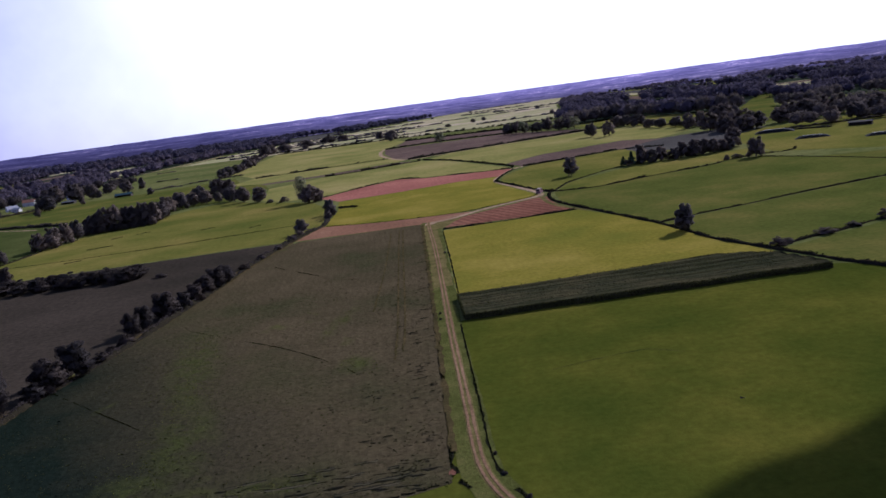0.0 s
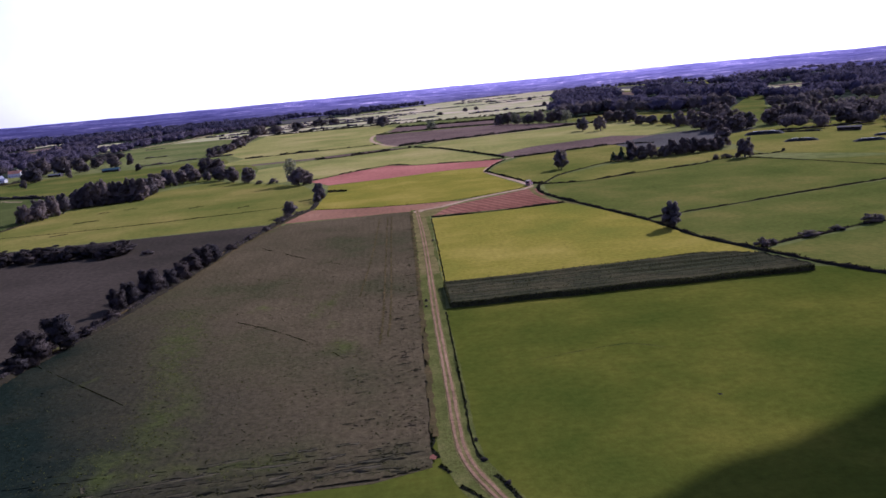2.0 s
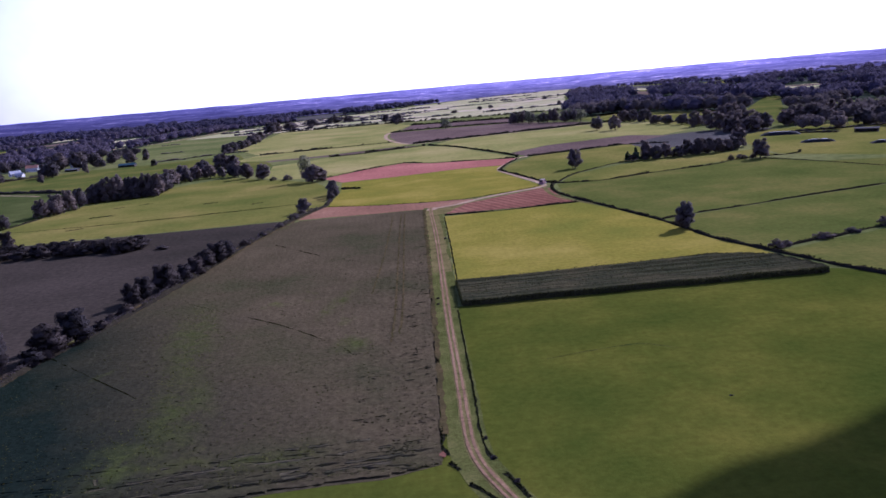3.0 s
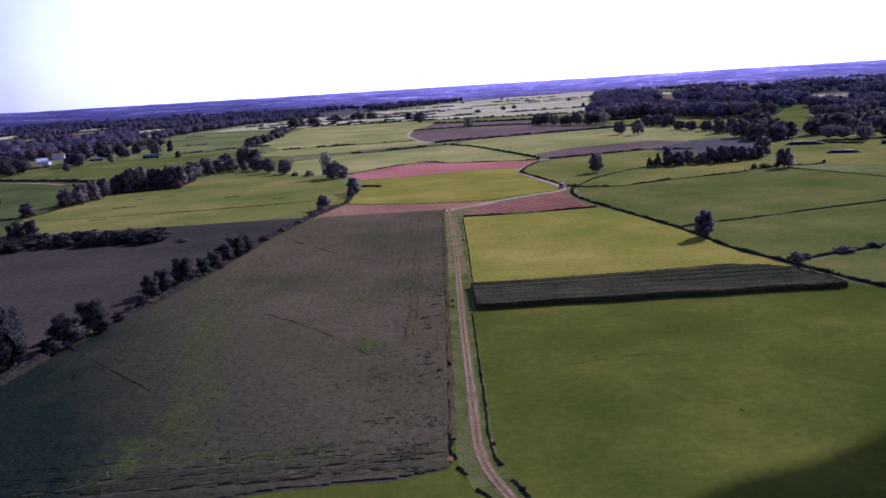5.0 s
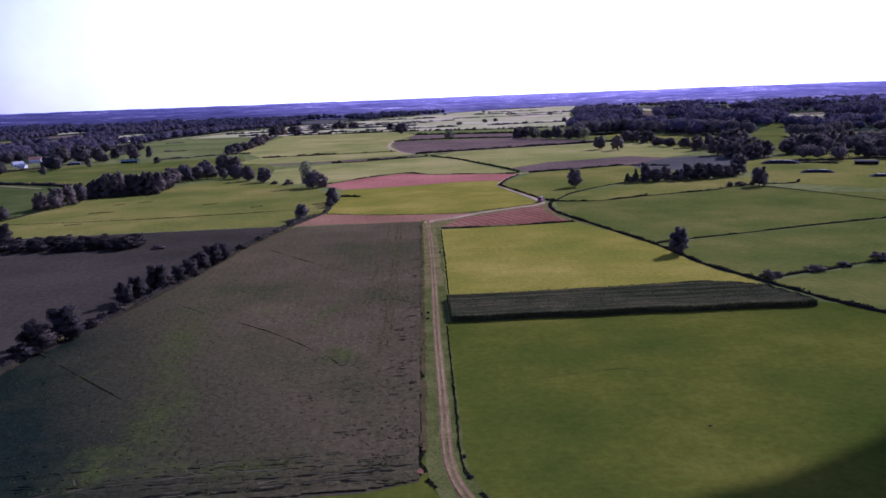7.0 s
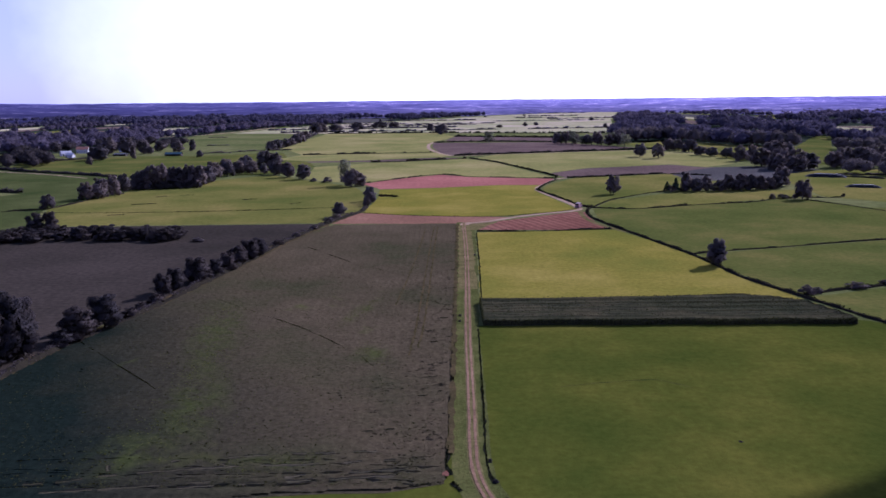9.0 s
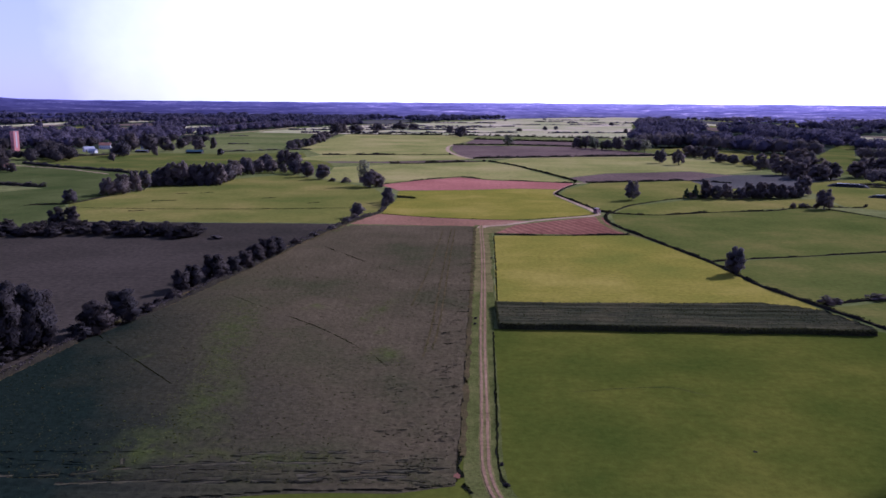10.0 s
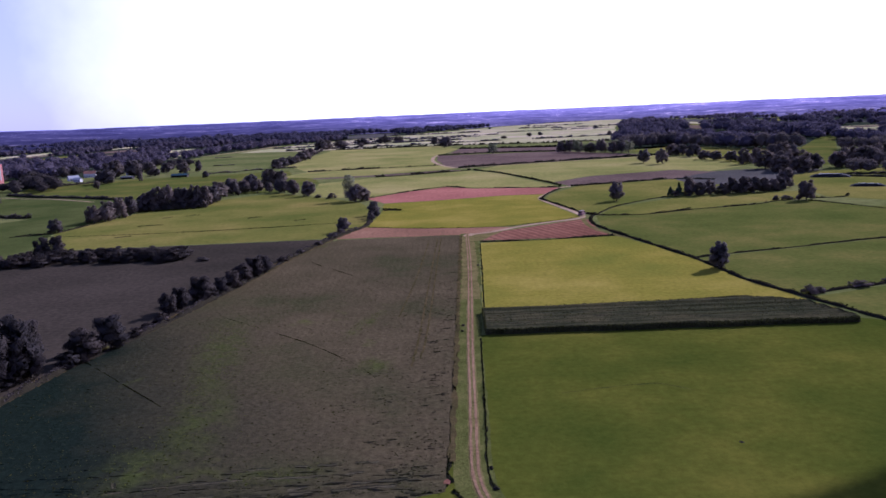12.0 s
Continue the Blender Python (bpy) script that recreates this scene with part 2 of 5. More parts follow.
M_MEADOW = earth("summer_meadow", (0.1361, 0.1342, 0.0361), (0.1879, 0.1705, 0.0496), (0.2527, 0.2068, 0.0744), 0.01, 0.25, 0.3, grain_mix=0.5)
M_TAN = earth("pale_tan_stubble", (0.1674, 0.0850, 0.0500), (0.2074, 0.1060, 0.0630), (0.2430, 0.1340, 0.0820), 0.02, 0.5, 0.5)
M_EARTH = earth("bare_brown_earth", (0.060, 0.040, 0.037), (0.075, 0.050, 0.045), (0.092, 0.062, 0.056), 0.015, 0.4, 0.5)
M_WEST = earth("west_meadow_grass", (0.0798, 0.0859, 0.0168), (0.1165, 0.1092, 0.0228), (0.1696, 0.1346, 0.0347), 0.014, 0.4, 0.4, grain_mix=0.5)
M_WEED = foliage("green_field_weeds", (0.048, 0.058, 0.012), (0.078, 0.086, 0.018), 0.3)
M_RUSH = foliage("ditch_rushes", (0.007, 0.009, 0.004), (0.020, 0.022, 0.008), 0.15)
M_MAIZE = foliage("maize_leaves", (0.036, 0.040, 0.014), (0.082, 0.077, 0.027), 0.25)
M_CROPLEAF = foliage("crop_leaves", (0.030, 0.030, 0.013), (0.051, 0.051, 0.018), 0.3)
M_BARK = plain("bark", (0.10, 0.085, 0.065), 0.95, 0.1, 0, 0.5, 4)
M_WHITE = plain("white_plaster", (0.48, 0.46, 0.45), 0.85, 0.2)
M_STONE = plain("buff_stone", (0.42, 0.36, 0.29), 0.9, 0.2)
M_TILE = plain("red_roof_tiles", (0.30, 0.14, 0.09), 0.85, 0.2)
M_SLATE = plain("grey_roof_sheet", (0.10, 0.10, 0.11), 0.9, 0.1)
M_PALEROOF = plain("pale_fibre_cement_roof", (0.32, 0.31, 0.33), 0.9, 0.1)
M_BLUEROOF = plain("blue_green_sheet_roof", (0.030, 0.060, 0.068), 0.9, 0.1)
M_TOWER = plain("salmon_red_cladding", (0.55, 0.20, 0.17), 0.7, 0.3)
M_DARK = plain("dark_opening", (0.02, 0.02, 0.022), 0.3, 0.5)
M_WOOD = plain("weathered_wood", (0.055, 0.046, 0.040), 0.95, 0.1)
M_PLASTIC = plain("black_silage_sheet", (0.010, 0.010, 0.012), 0.85, 0.1)
M_PALESHEET = plain("pale_tarpaulin", (0.50, 0.49, 0.52), 0.85, 0.1)
M_VAN = plain("grey_car_paint", (0.17, 0.09, 0.09), 0.4, 0.4, 0, 0.08)
M_GLASS = plain("dark_vehicle_glass", (0.015, 0.017, 0.02), 0.08, 0.6, 0, 0.1)
M_TYRE = plain("tyre_rubber", (0.02, 0.02, 0.02), 0.9, 0.2)
M_CLOUD = plain("cloud_white", (0.8, 0.8, 0.8), 1.0, 0.0, 0, 0.05, 0.02)
M_LAMP = plain("lamp_lens", (0.5, 0.45, 0.42), 0.15, 0.6, 0, 0.1)

# distant haze on the rim of the valley, painted on as violet glow
M_RIM, rn, rl, rb = material("painted_distance_haze")
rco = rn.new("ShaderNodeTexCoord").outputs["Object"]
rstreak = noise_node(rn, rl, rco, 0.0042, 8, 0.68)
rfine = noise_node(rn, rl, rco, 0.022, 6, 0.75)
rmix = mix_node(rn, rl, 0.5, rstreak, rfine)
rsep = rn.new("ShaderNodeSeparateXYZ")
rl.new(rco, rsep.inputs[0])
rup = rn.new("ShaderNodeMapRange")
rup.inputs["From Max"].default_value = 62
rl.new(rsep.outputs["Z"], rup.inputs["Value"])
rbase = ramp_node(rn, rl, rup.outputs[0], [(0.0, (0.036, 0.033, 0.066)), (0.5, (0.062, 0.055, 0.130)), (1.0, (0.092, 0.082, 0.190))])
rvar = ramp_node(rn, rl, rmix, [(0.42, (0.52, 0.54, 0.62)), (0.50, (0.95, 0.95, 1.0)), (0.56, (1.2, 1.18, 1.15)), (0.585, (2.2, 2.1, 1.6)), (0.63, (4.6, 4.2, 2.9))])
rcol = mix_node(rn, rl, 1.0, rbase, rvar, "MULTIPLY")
# the haze glow is painted stronger towards the north
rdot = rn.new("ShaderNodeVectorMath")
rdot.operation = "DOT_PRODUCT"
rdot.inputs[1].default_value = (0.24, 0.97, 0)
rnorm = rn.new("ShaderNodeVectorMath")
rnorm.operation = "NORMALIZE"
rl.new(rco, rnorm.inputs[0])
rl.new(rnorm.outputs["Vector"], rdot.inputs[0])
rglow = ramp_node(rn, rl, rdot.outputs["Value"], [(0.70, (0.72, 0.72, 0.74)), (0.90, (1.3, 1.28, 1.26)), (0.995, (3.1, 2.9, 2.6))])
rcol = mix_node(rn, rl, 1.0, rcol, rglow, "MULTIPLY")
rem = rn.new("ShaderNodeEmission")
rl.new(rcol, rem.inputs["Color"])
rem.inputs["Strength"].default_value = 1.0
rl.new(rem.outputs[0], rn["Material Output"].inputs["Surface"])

# ---- mesh helpers ----


def mesh_object(name, verts, faces, mat, parent=None):
    me = bpy.data.meshes.new(name)
    me.from_pydata(verts, [], faces)
    me.update()
    for x in (mat if isinstance(mat, (list, tuple)) else [mat]):
        me.materials.append(x)
    ob = new(name, me)
    if parent:
        ob.parent = parent
    return ob


def part(name, bm, mat, parent, label=""):
    me = bpy.data.meshes.new(name)
    bm.to_mesh(me)
    bm.free()
    me.materials.append(mat)
    ob = new(name, me)
    ob.parent = parent
    return tagged(ob, label)


def smooth_line(pts, step=3.0):
    """A smooth curve through plan points, sampled about every step metres."""
    p = [Vector((*q, 0)) for q in pts]
    p = [2 * p[0] - p[1], *p, 2 * p[-1] - p[-2]]
    out = []
    for i in range(1, len(p) - 2):
        a, b, c, d = p[i - 1:i + 3]
        k = max(2, int((c - b).length / step))
        for j in range(k):
            t = j / k
            out.append(0.5 * (2 * b + (c - a) * t + (2 * a - 5 * b + 4 * c - d) * t * t + (3 * b - a - 3 * c + d) * t ** 3))
    return out + [p[-2]]


def wobble(x, y, s, k=0.0):
    return noise.noise(Vector((x * s, y * s, k)))


def field(name, pts, z, mat, label, category="field", ragged=0.8, step=5.0):
    """A field as a thick sheet with ragged edges."""
    ring = []
    n = len(pts)
    for i in range(n):
        a, b = Vector(pts[i]), Vector(pts[(i + 1) % n])
        k = max(1, int((b - a).length / step))
        side = (b - a).normalized()
        side = Vector((-side.y, side.x))
        for j in range(k):
            q = a + (b - a) * j / k
            q = q + side * ragged * (wobble(q.x, q.y, 0.09) + 0.6 * wobble(q.x, q.y, 0.31, 3))
            ring.append((q.x, q.y))
    bm = bmesh.new()
    top = [bm.verts.new((x, y, z)) for x, y in ring]
    low = [bm.verts.new((x, y, z - 0.06)) for x, y in ring]
    f = bm.faces.new(top)
    for i in range(len(top)):
        bm.faces.new((top[i - 1], low[i - 1], low[i], top[i]))
    bmesh.ops.triangulate(bm, faces=[f])
    bmesh.ops.recalc_face_normals(bm, faces=bm.faces)
    me = bpy.data.meshes.new(name)
    bm.to_mesh(me)
    bm.free()
    me.materials.append(mat)
    return tagged(new(name, me), label, category, kind="structure")


def strip(name, pts, width, z, mat, parent=None, offset=0.0, ragged=0.25, step=3.0, crown=0.0, seed=0.0):
    """A band along a smooth line in the plan, crowned across its width."""
    line = smooth_line(pts, step)
    verts, faces = [], []
    for i, q in enumerate(line):
        d = (line[min(i + 1, len(line) - 1)] - line[max(i - 1, 0)]).normalized()
        s = Vector((-d.y, d.x, 0))
        for k, u in enumerate((-0.5, -0.25, 0.25, 0.5)):
            e = ragged * wobble(q.x, q.y, 0.35, seed + k) if k in (0, 3) else 0
            v = q + s * (offset + u * width + e)
            verts.append((v.x, v.y, z + crown * (1 - abs(u) * 2)))
        if i:
            a, b = 4 * (i - 1), 4 * i
            faces += [(a + k, b + k, b + k + 1, a + k + 1) for k in range(3)]
    return mesh_object(name, verts, faces, mat, parent)


def cards(centres, size, rng, flat=0.0, stretch=1.0):
    """Small bent leaf blades at the centres (N x 3): vertices and faces."""
    n = len(centres)
    a = rng.normal(size=(n, 3))
    a[:, 2] *= 1 - flat
    a /= np.linalg.norm(a, axis=1)[:, None] + 1e-9
    b = rng.normal(size=(n, 3))
    b[:, 2] *= 1 - flat
    b -= (a * b).sum(1)[:, None] * a
    b /= np.linalg.norm(b, axis=1)[:, None] + 1e-9
    s = (size * rng.uniform(0.6, 1.4, n))[:, None]
    c = np.cross(a, b) * s * 0.25
    v = np.stack([centres - a * s * stretch, centres + b * s * 0.55 + c, centres + a * s * stretch, centres - b * s * 0.55 + c], 1).reshape(-1, 3)
    f = np.arange(4 * n).reshape(-1, 4)
    return v, f


def quick_mesh(name, v, f, mat, parent=None):
    me = bpy.data.meshes.new(name)
    v, f = np.asarray(v, dtype=np.float32), np.asarray(f, dtype=np.int32)
    k = f.shape[1]
    me.vertices.add(len(v))
    me.vertices.foreach_set("co", v.ravel())
    me.loops.add(f.size)
    me.loops.foreach_set("vertex_index", f.ravel())
    me.polygons.add(len(f))
    me.polygons.foreach_set("loop_start", np.arange(0, f.size, k, dtype=np.int32))
    me.update(calc_edges=True)
    me.validate()
    me.materials.append(mat)
    ob = new(name, me)
    if parent:
        ob.parent = parent
    return ob


def ball(rng, subdivisions=2):
    bm = bmesh.new()
    bmesh.ops.create_icosphere(bm, subdivisions=subdivisions, radius=1)
    v = np.array([x.co[:] for x in bm.verts])
    f = np.array([[x.index for x in q.verts] for q in bm.faces])
    bm.free()
    return v, f


def joined(v, f, v2, f2):
    """Leaf quads split into triangles and triangles of closed lumps in one list."""
    tri = np.concatenate([f[:, (0, 1, 2)], f[:, (0, 2, 3)]])
    return np.concatenate([v, v2]), np.concatenate([tri, f2 + len(v)])


# ---- trees ----
TREE_FORMS = {
    # lobes, height of crown base, widths low/mid/top, leaf size, leaves a lobe, leaf material
    "broad": (17, 0.06, (0.85, 1.0, 0.55), 0.32, 175, M_LEAF),
    "dark": (18, 0.03, (0.92, 1.0, 0.6), 0.32, 170, M_LEAF_DARK),
    "poplar": (18, 0.10, (0.8, 1.0, 0.7), 0.28, 150, M_LEAF_GREY),
    "willow": (16, 0.10, (0.9, 1.0, 0.6), 0.30, 160, M_LEAF_GREY),
    "shrub": (12, 0.02, (1.0, 0.95, 0.5), 0.32, 130, M_LEAF_DARK),
    "alder": (18, 0.03, (0.92, 1.0, 0.66), 0.22, 310, M_LEAF_DARKENED),
    "thorn": (12, 0.02, (1.0, 0.95, 0.5), 0.32, 130, M_LEAF_DARKENED),
    "conifer": (20, 0.05, (1.0, 0.62, 0.12), 0.30, 120, M_NEEDLE),
}


def build_tree(form, seed, far=False):
    """A tree 10 m high and 8 m wide: tapered trunk, limbs, a crown of leaf lobes with gaps."""
    rng = np.random.default_rng(seed)
    lobes, base, widths, leaf, per, mat = TREE_FORMS[form]
    leaf, per = leaf * 0.9, int(per * 0.75)
    if form in ("poplar", "willow"):
        per = int(per * 0.75)
    if far:
        leaf, per = leaf * 1.45, int(per / 2.3)
    name = {"shrub": "shrub", "thorn": "shrub", "conifer": "conifer", "poplar": "poplar_tree", "willow": "willow_tree"}.get(form, "tree")
    root = new(name)
    root.empty_display_size = 0.5
    bm = bmesh.new()

    def limb(a, b, r0, r1, sides=7):
        d = (b - a)
        rot = d.to_track_quat("Z", "Y").to_matrix().to_4x4()
        m = Matrix.Translation((a + b) / 2) @ rot
        bmesh.ops.create_cone(bm, cap_ends=True, segments=sides, radius1=r0, radius2=r1, depth=d.length, matrix=m)

    lean = Vector((rng.uniform(-0.3, 0.3), rng.uniform(-0.3, 0.3), 0))
    top = 9.0 if form in ("conifer", "poplar") else 6.0
    p0, p1, p2 = Vector((0, 0, -0.15)), lean * 0.5 + Vector((0, 0, top * 0.45)), lean + Vector((0, 0, top))
    limb(p0, p1, 0.36, 0.24)
    limb(p1, p2, 0.24, 0.06)
    centres = []
    for i in range(lobes):
        t = (i + rng.uniform(0.1, 0.9)) / lobes
        z = 10 * (base + 0.10 + (0.84 - base) * t)
        w = np.interp(t, (0, 0.45, 1), widths) * 4.0
        ang = i * 2.4 + rng.uniform(-0.5, 0.5)
        r = w * math.sqrt(rng.uniform(0.12, 0.72))
        size = w * rng.uniform(0.34, 0.52) if form != "conifer" else max(0.35, w * 0.42)
        c = Vector((r * math.cos(ang), r * math.sin(ang), z))
        centres.append((c, max(size, 0.45)))
        if i % 2 == 0:
            limb(p1.lerp(p2, min(1, max(0, t * 0.8))), c, 0.10, 0.03, 5)
    part("trunk", bm, M_BARK, root)
    pts = []
    for c, size in centres:
        d = rng.normal(size=(per, 3))
        d /= np.linalg.norm(d, axis=1)[:, None]
        rad = size * rng.uniform(0.45, 1.12, per) ** 0.5 * (1 + 0.12 * np.sin(d[:, 0] * 5 + c.x) * np.cos(d[:, 2] * 4 + c.y))
        q = np.array(c[:]) + d * rad[:, None] * (1, 1, 0.85)
        pts.append(q)
    core = rng.normal(size=(80 if far else 260, 3)) * (1.15, 1.15, 1.7) * (0.55 if form == "conifer" else 1) + (0, 0, 10 * (base + 0.9) / 2 * 0.95)
    pts = np.concatenate([*pts, core])
    pts = pts[(pts[:, 2] > 0.15)]
    pts[:, 2] = np.minimum(pts[:, 2], 10.0)
    v, f = cards(pts, leaf * 1.25, rng)
    # each lobe has a closed heart of inner leaves
    heart_v, heart_f = ball(rng, 1)
    lumps, sides = [], []
    for c, size in ([] if form in ("poplar", "willow") else centres):
        rough = 0.80 * size * rng.uniform(0.85, 1.1, (len(heart_v), 1))
        sides.append(heart_f + len(lumps) * len(heart_v))
        lumps.append(np.maximum(np.array(c[:]) + heart_v * rough * (1, 1, 0.85), (-99, -99, 0.2)))
    if lumps:
        v, f = joined(v, f, np.concatenate(lumps), np.concatenate(sides))
    crown = quick_mesh("crown", v, f, mat, root).data
    # leaves shade with the mass of the crown they sit on
    out = v - np.array((0, 0, 10 * (base + 0.35)))
    out[:, 2] *= 0.75
    out /= np.linalg.norm(out, axis=1)[:, None] + 1e-6
    flat = np.zeros(len(v) * 3, dtype=np.float32)
    crown.vertices.foreach_get("normal", flat)
    own = flat.reshape(-1, 3)
    own = own * np.sign((own * out).sum(1) + 1e-6)[:, None]
    mixed = out * 0.94 + own * 0.06
    mixed /= np.linalg.norm(mixed, axis=1)[:, None] + 1e-6
    crown.normals_split_custom_set_from_vertices([tuple(q) for q in mixed.tolist()])
    return root


def leaf_mass(name, spots, seed, label, leaves, mat):
    """Many trees past counting: broad uneven crowns (x, y, height, width) of leaf clumps each, closing to one canopy."""
    rng = np.random.default_rng(seed)
    centres, sizes, outward = [], [], []
    for x, y, h, w in spots:
        girth = w / 2
        k = int(leaves * rng.uniform(0.8, 1.2))
        d = rng.normal(size=(k, 3))
        d /= np.linalg.norm(d, axis=1)[:, None]
        d[:, 2] = np.where(d[:, 2] < -0.45, -d[:, 2], d[:, 2])
        around = np.arctan2(d[:, 1], d[:, 0])
        r = rng.uniform(0.82, 1.07, k) * (1 + 0.16 * np.sin(3 * around + x) * np.cos(4 * d[:, 2] + y))
        c = d * r[:, None] * (girth, girth, h * 0.47) + (x, y, h * 0.52)
        c[:, 2] = np.maximum(c[:, 2], 0.6)
        centres.append(c)
        sizes.append(np.full(k, girth * 0.19 * (56 / leaves) ** 0.3))
        outward.append(d)
    v, f = cards(np.concatenate(centres), np.concatenate(sizes), rng)
    out = np.repeat(np.concatenate(outward), 4, axis=0) + rng.normal(0, 0.07, (len(v), 3))
    # closed inner crowns under the leaf clumps
    heart_v, heart_f = ball(rng, 1)
    lumps, sides = [], []
    for i, (x, y, h, w) in enumerate(spots):
        r = rng.uniform(0.76, 0.98, (len(heart_v), 1))
        lumps.append(np.maximum(heart_v * r * (w / 2, w / 2, h * 0.47) + (x, y, h * 0.50), (-9999, -9999, 0.3)))
        sides.append(heart_f + i * len(heart_v))
    v, f = joined(v, f, np.concatenate(lumps), np.concatenate(sides))
    out = np.concatenate([out, np.tile(heart_v, (len(spots), 1))])
    ob = quick_mesh(name, v, f, mat)
    out /= np.linalg.norm(out, axis=1)[:, None]
    ob.data.normals_split_custom_set_from_vertices(out.tolist())
    return tagged(ob, label, "wood", kind="stuff")


TREE_LABELS = {
    "broad": ("broad green deciduous tree with an uneven crown in a meadow", "tree"),
    "dark": ("dark dense deciduous tree in a field hedgerow", "tree"),
    "poplar": ("pale grey-green poplar with a slim upright crown", "tree"),
    "willow": ("grey-green willow with a loose crown at a field edge", "tree"),
    "shrub": ("low dark dense shrub growing in a field hedge", "shrub"),
    "alder": ("dense tree with darkened leaves and a rounded crown in a hedgerow", "tree"),
    "thorn": ("low dark thorn shrub growing in a field hedge", "shrub"),
    "conifer": ("dark pointed conifer in a small grove", "tree"),
}
forms_built = {}
tree_rng = np.random.default_rng(5)


def tree(form, x, y, h, w=None, group="", label="", sink=0.0):
    """Places a tree of that form, height and crown width at (x, y)."""
    w = w or h * 0.8
    far = y > 500
    made = forms_built.setdefault((form, far), [])
    turn = tree_rng.uniform(0, 6.28)
    limit = {"broad": 4, "dark": 4, "shrub": 3, "alder": 3}.get(form, 2)
    pick = int(tree_rng.integers(limit))
    if pick >= len(made):
        ob = build_tree(form, 100 * len(form) + len(made), far)
        made.append(ob)
        pick = len(made) - 1
    else:
        ob = copy_thing(made[pick], Matrix())
    ob.matrix_basis = Matrix.Translation((x, y, -sink)) @ Matrix.Rotation(turn, 4, "Z") @ Matrix.Diagonal((w / 8, w / 8, h / 10, 1))
    lab, cat = TREE_LABELS[form]
    tagged(ob, label or lab, cat, group)
    return ob


def hedge(name, pts, width, height, mat, label, category="hedge", density=9.0, leaf=0.30, gap=0.0, seed=1, kind="", core_part=True):
    """A line of growth along the plan points: blades piled to an uneven height, with thin places."""
    rng = np.random.default_rng(seed)
    line = smooth_line(pts, max(1.5, leaf * 2))
    out, spine = [], []
    for i in range(len(line) - 1):
        a, b = line[i], line[i + 1]
        d = b - a
        s = Vector((-d.y, d.x, 0)).normalized()
        rise = 0.75 + 0.55 * wobble(a.x, a.y, 0.11, seed) + 0.35 * wobble(a.x, a.y, 0.45, seed)
        if gap and wobble(a.x, a.y, 0.05, seed + 9) + 0.5 * wobble(a.x, a.y, 0.2, seed) < gap - 0.5:
            rise *= 0.25
        rise = max(0.12, rise)
        spine.append((a, rise, s))
        k = int(density * d.length * max(0.35, rise))
        t, u, h = rng.uniform(0, 1, k), rng.normal(0, 0.33, k).clip(-1, 1), rng.uniform(0.0, 1, k) ** 0.7
        h = h * (1 - 0.75 * u * u)
        for tt, uu, hh in zip(t, u, h):
            q = a + d * tt + s * uu * width * 0.6 * (0.7 + 0.3 * rise)
            out.append((q.x, q.y, 0.08 + hh * height * rise))
    v, f = cards(np.array(out), leaf, rng)
    ob = tagged(quick_mesh(name, v, f, mat), label, category, kind=kind)
    if not core_part:
        return ob
    # solid core of twigs; shade inside the growth is put into its dark colour
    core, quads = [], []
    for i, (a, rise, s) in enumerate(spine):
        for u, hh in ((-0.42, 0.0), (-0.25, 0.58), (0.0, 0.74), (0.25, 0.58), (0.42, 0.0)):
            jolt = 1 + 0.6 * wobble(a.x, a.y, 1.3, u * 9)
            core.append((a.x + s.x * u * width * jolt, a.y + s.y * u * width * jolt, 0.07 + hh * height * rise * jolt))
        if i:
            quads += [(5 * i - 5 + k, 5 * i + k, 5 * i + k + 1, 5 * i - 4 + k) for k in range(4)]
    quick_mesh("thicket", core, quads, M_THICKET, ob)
    return ob


# ---- ground and rim ----
def build_ground():
    verts, faces = [(0, 0, 0)], []
    radii = [60, 140, 260, 420, 640, 950, 1400, 2000, 2800, 3800, 4780]
    n = 72
    for r in radii:
        for k in range(n):
            a = 2 * math.pi * k / n
            verts.append((r * math.sin(a), r * math.cos(a), 0))
    faces += [(0, 1 + (k + 1) % n, 1 + k) for k in range(n)]
    for j in range(len(radii) - 1):
        for k in range(n):
            a, b = 1 + j * n + k, 1 + j * n + (k + 1) % n
            faces.append((a, b, b + n, a + n))
    ob = mesh_object("ground", verts, faces, M_GROUND)
    return tagged(ob, "flat green grassland of a wide river valley", "ground", kind="structure")


build_ground()


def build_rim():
    """Low wooded hills all round, at the limit of sight, their haze painted as glow."""
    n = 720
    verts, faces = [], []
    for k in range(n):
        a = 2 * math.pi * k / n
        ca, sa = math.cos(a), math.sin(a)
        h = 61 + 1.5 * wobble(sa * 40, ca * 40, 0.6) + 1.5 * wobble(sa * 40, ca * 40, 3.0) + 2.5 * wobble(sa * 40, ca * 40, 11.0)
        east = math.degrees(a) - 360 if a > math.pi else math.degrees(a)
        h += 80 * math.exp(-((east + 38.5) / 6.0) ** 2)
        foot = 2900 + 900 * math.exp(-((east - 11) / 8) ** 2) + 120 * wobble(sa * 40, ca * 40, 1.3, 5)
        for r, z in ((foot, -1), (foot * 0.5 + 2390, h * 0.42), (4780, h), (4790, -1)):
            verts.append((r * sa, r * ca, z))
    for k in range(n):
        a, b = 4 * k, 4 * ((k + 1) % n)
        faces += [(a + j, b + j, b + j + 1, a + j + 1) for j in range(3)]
    return tagged(mesh_object("backdrop", verts, faces, M_RIM), "wooded hills along the horizon with violet haze painted on", "hills", kind="structure")


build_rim()


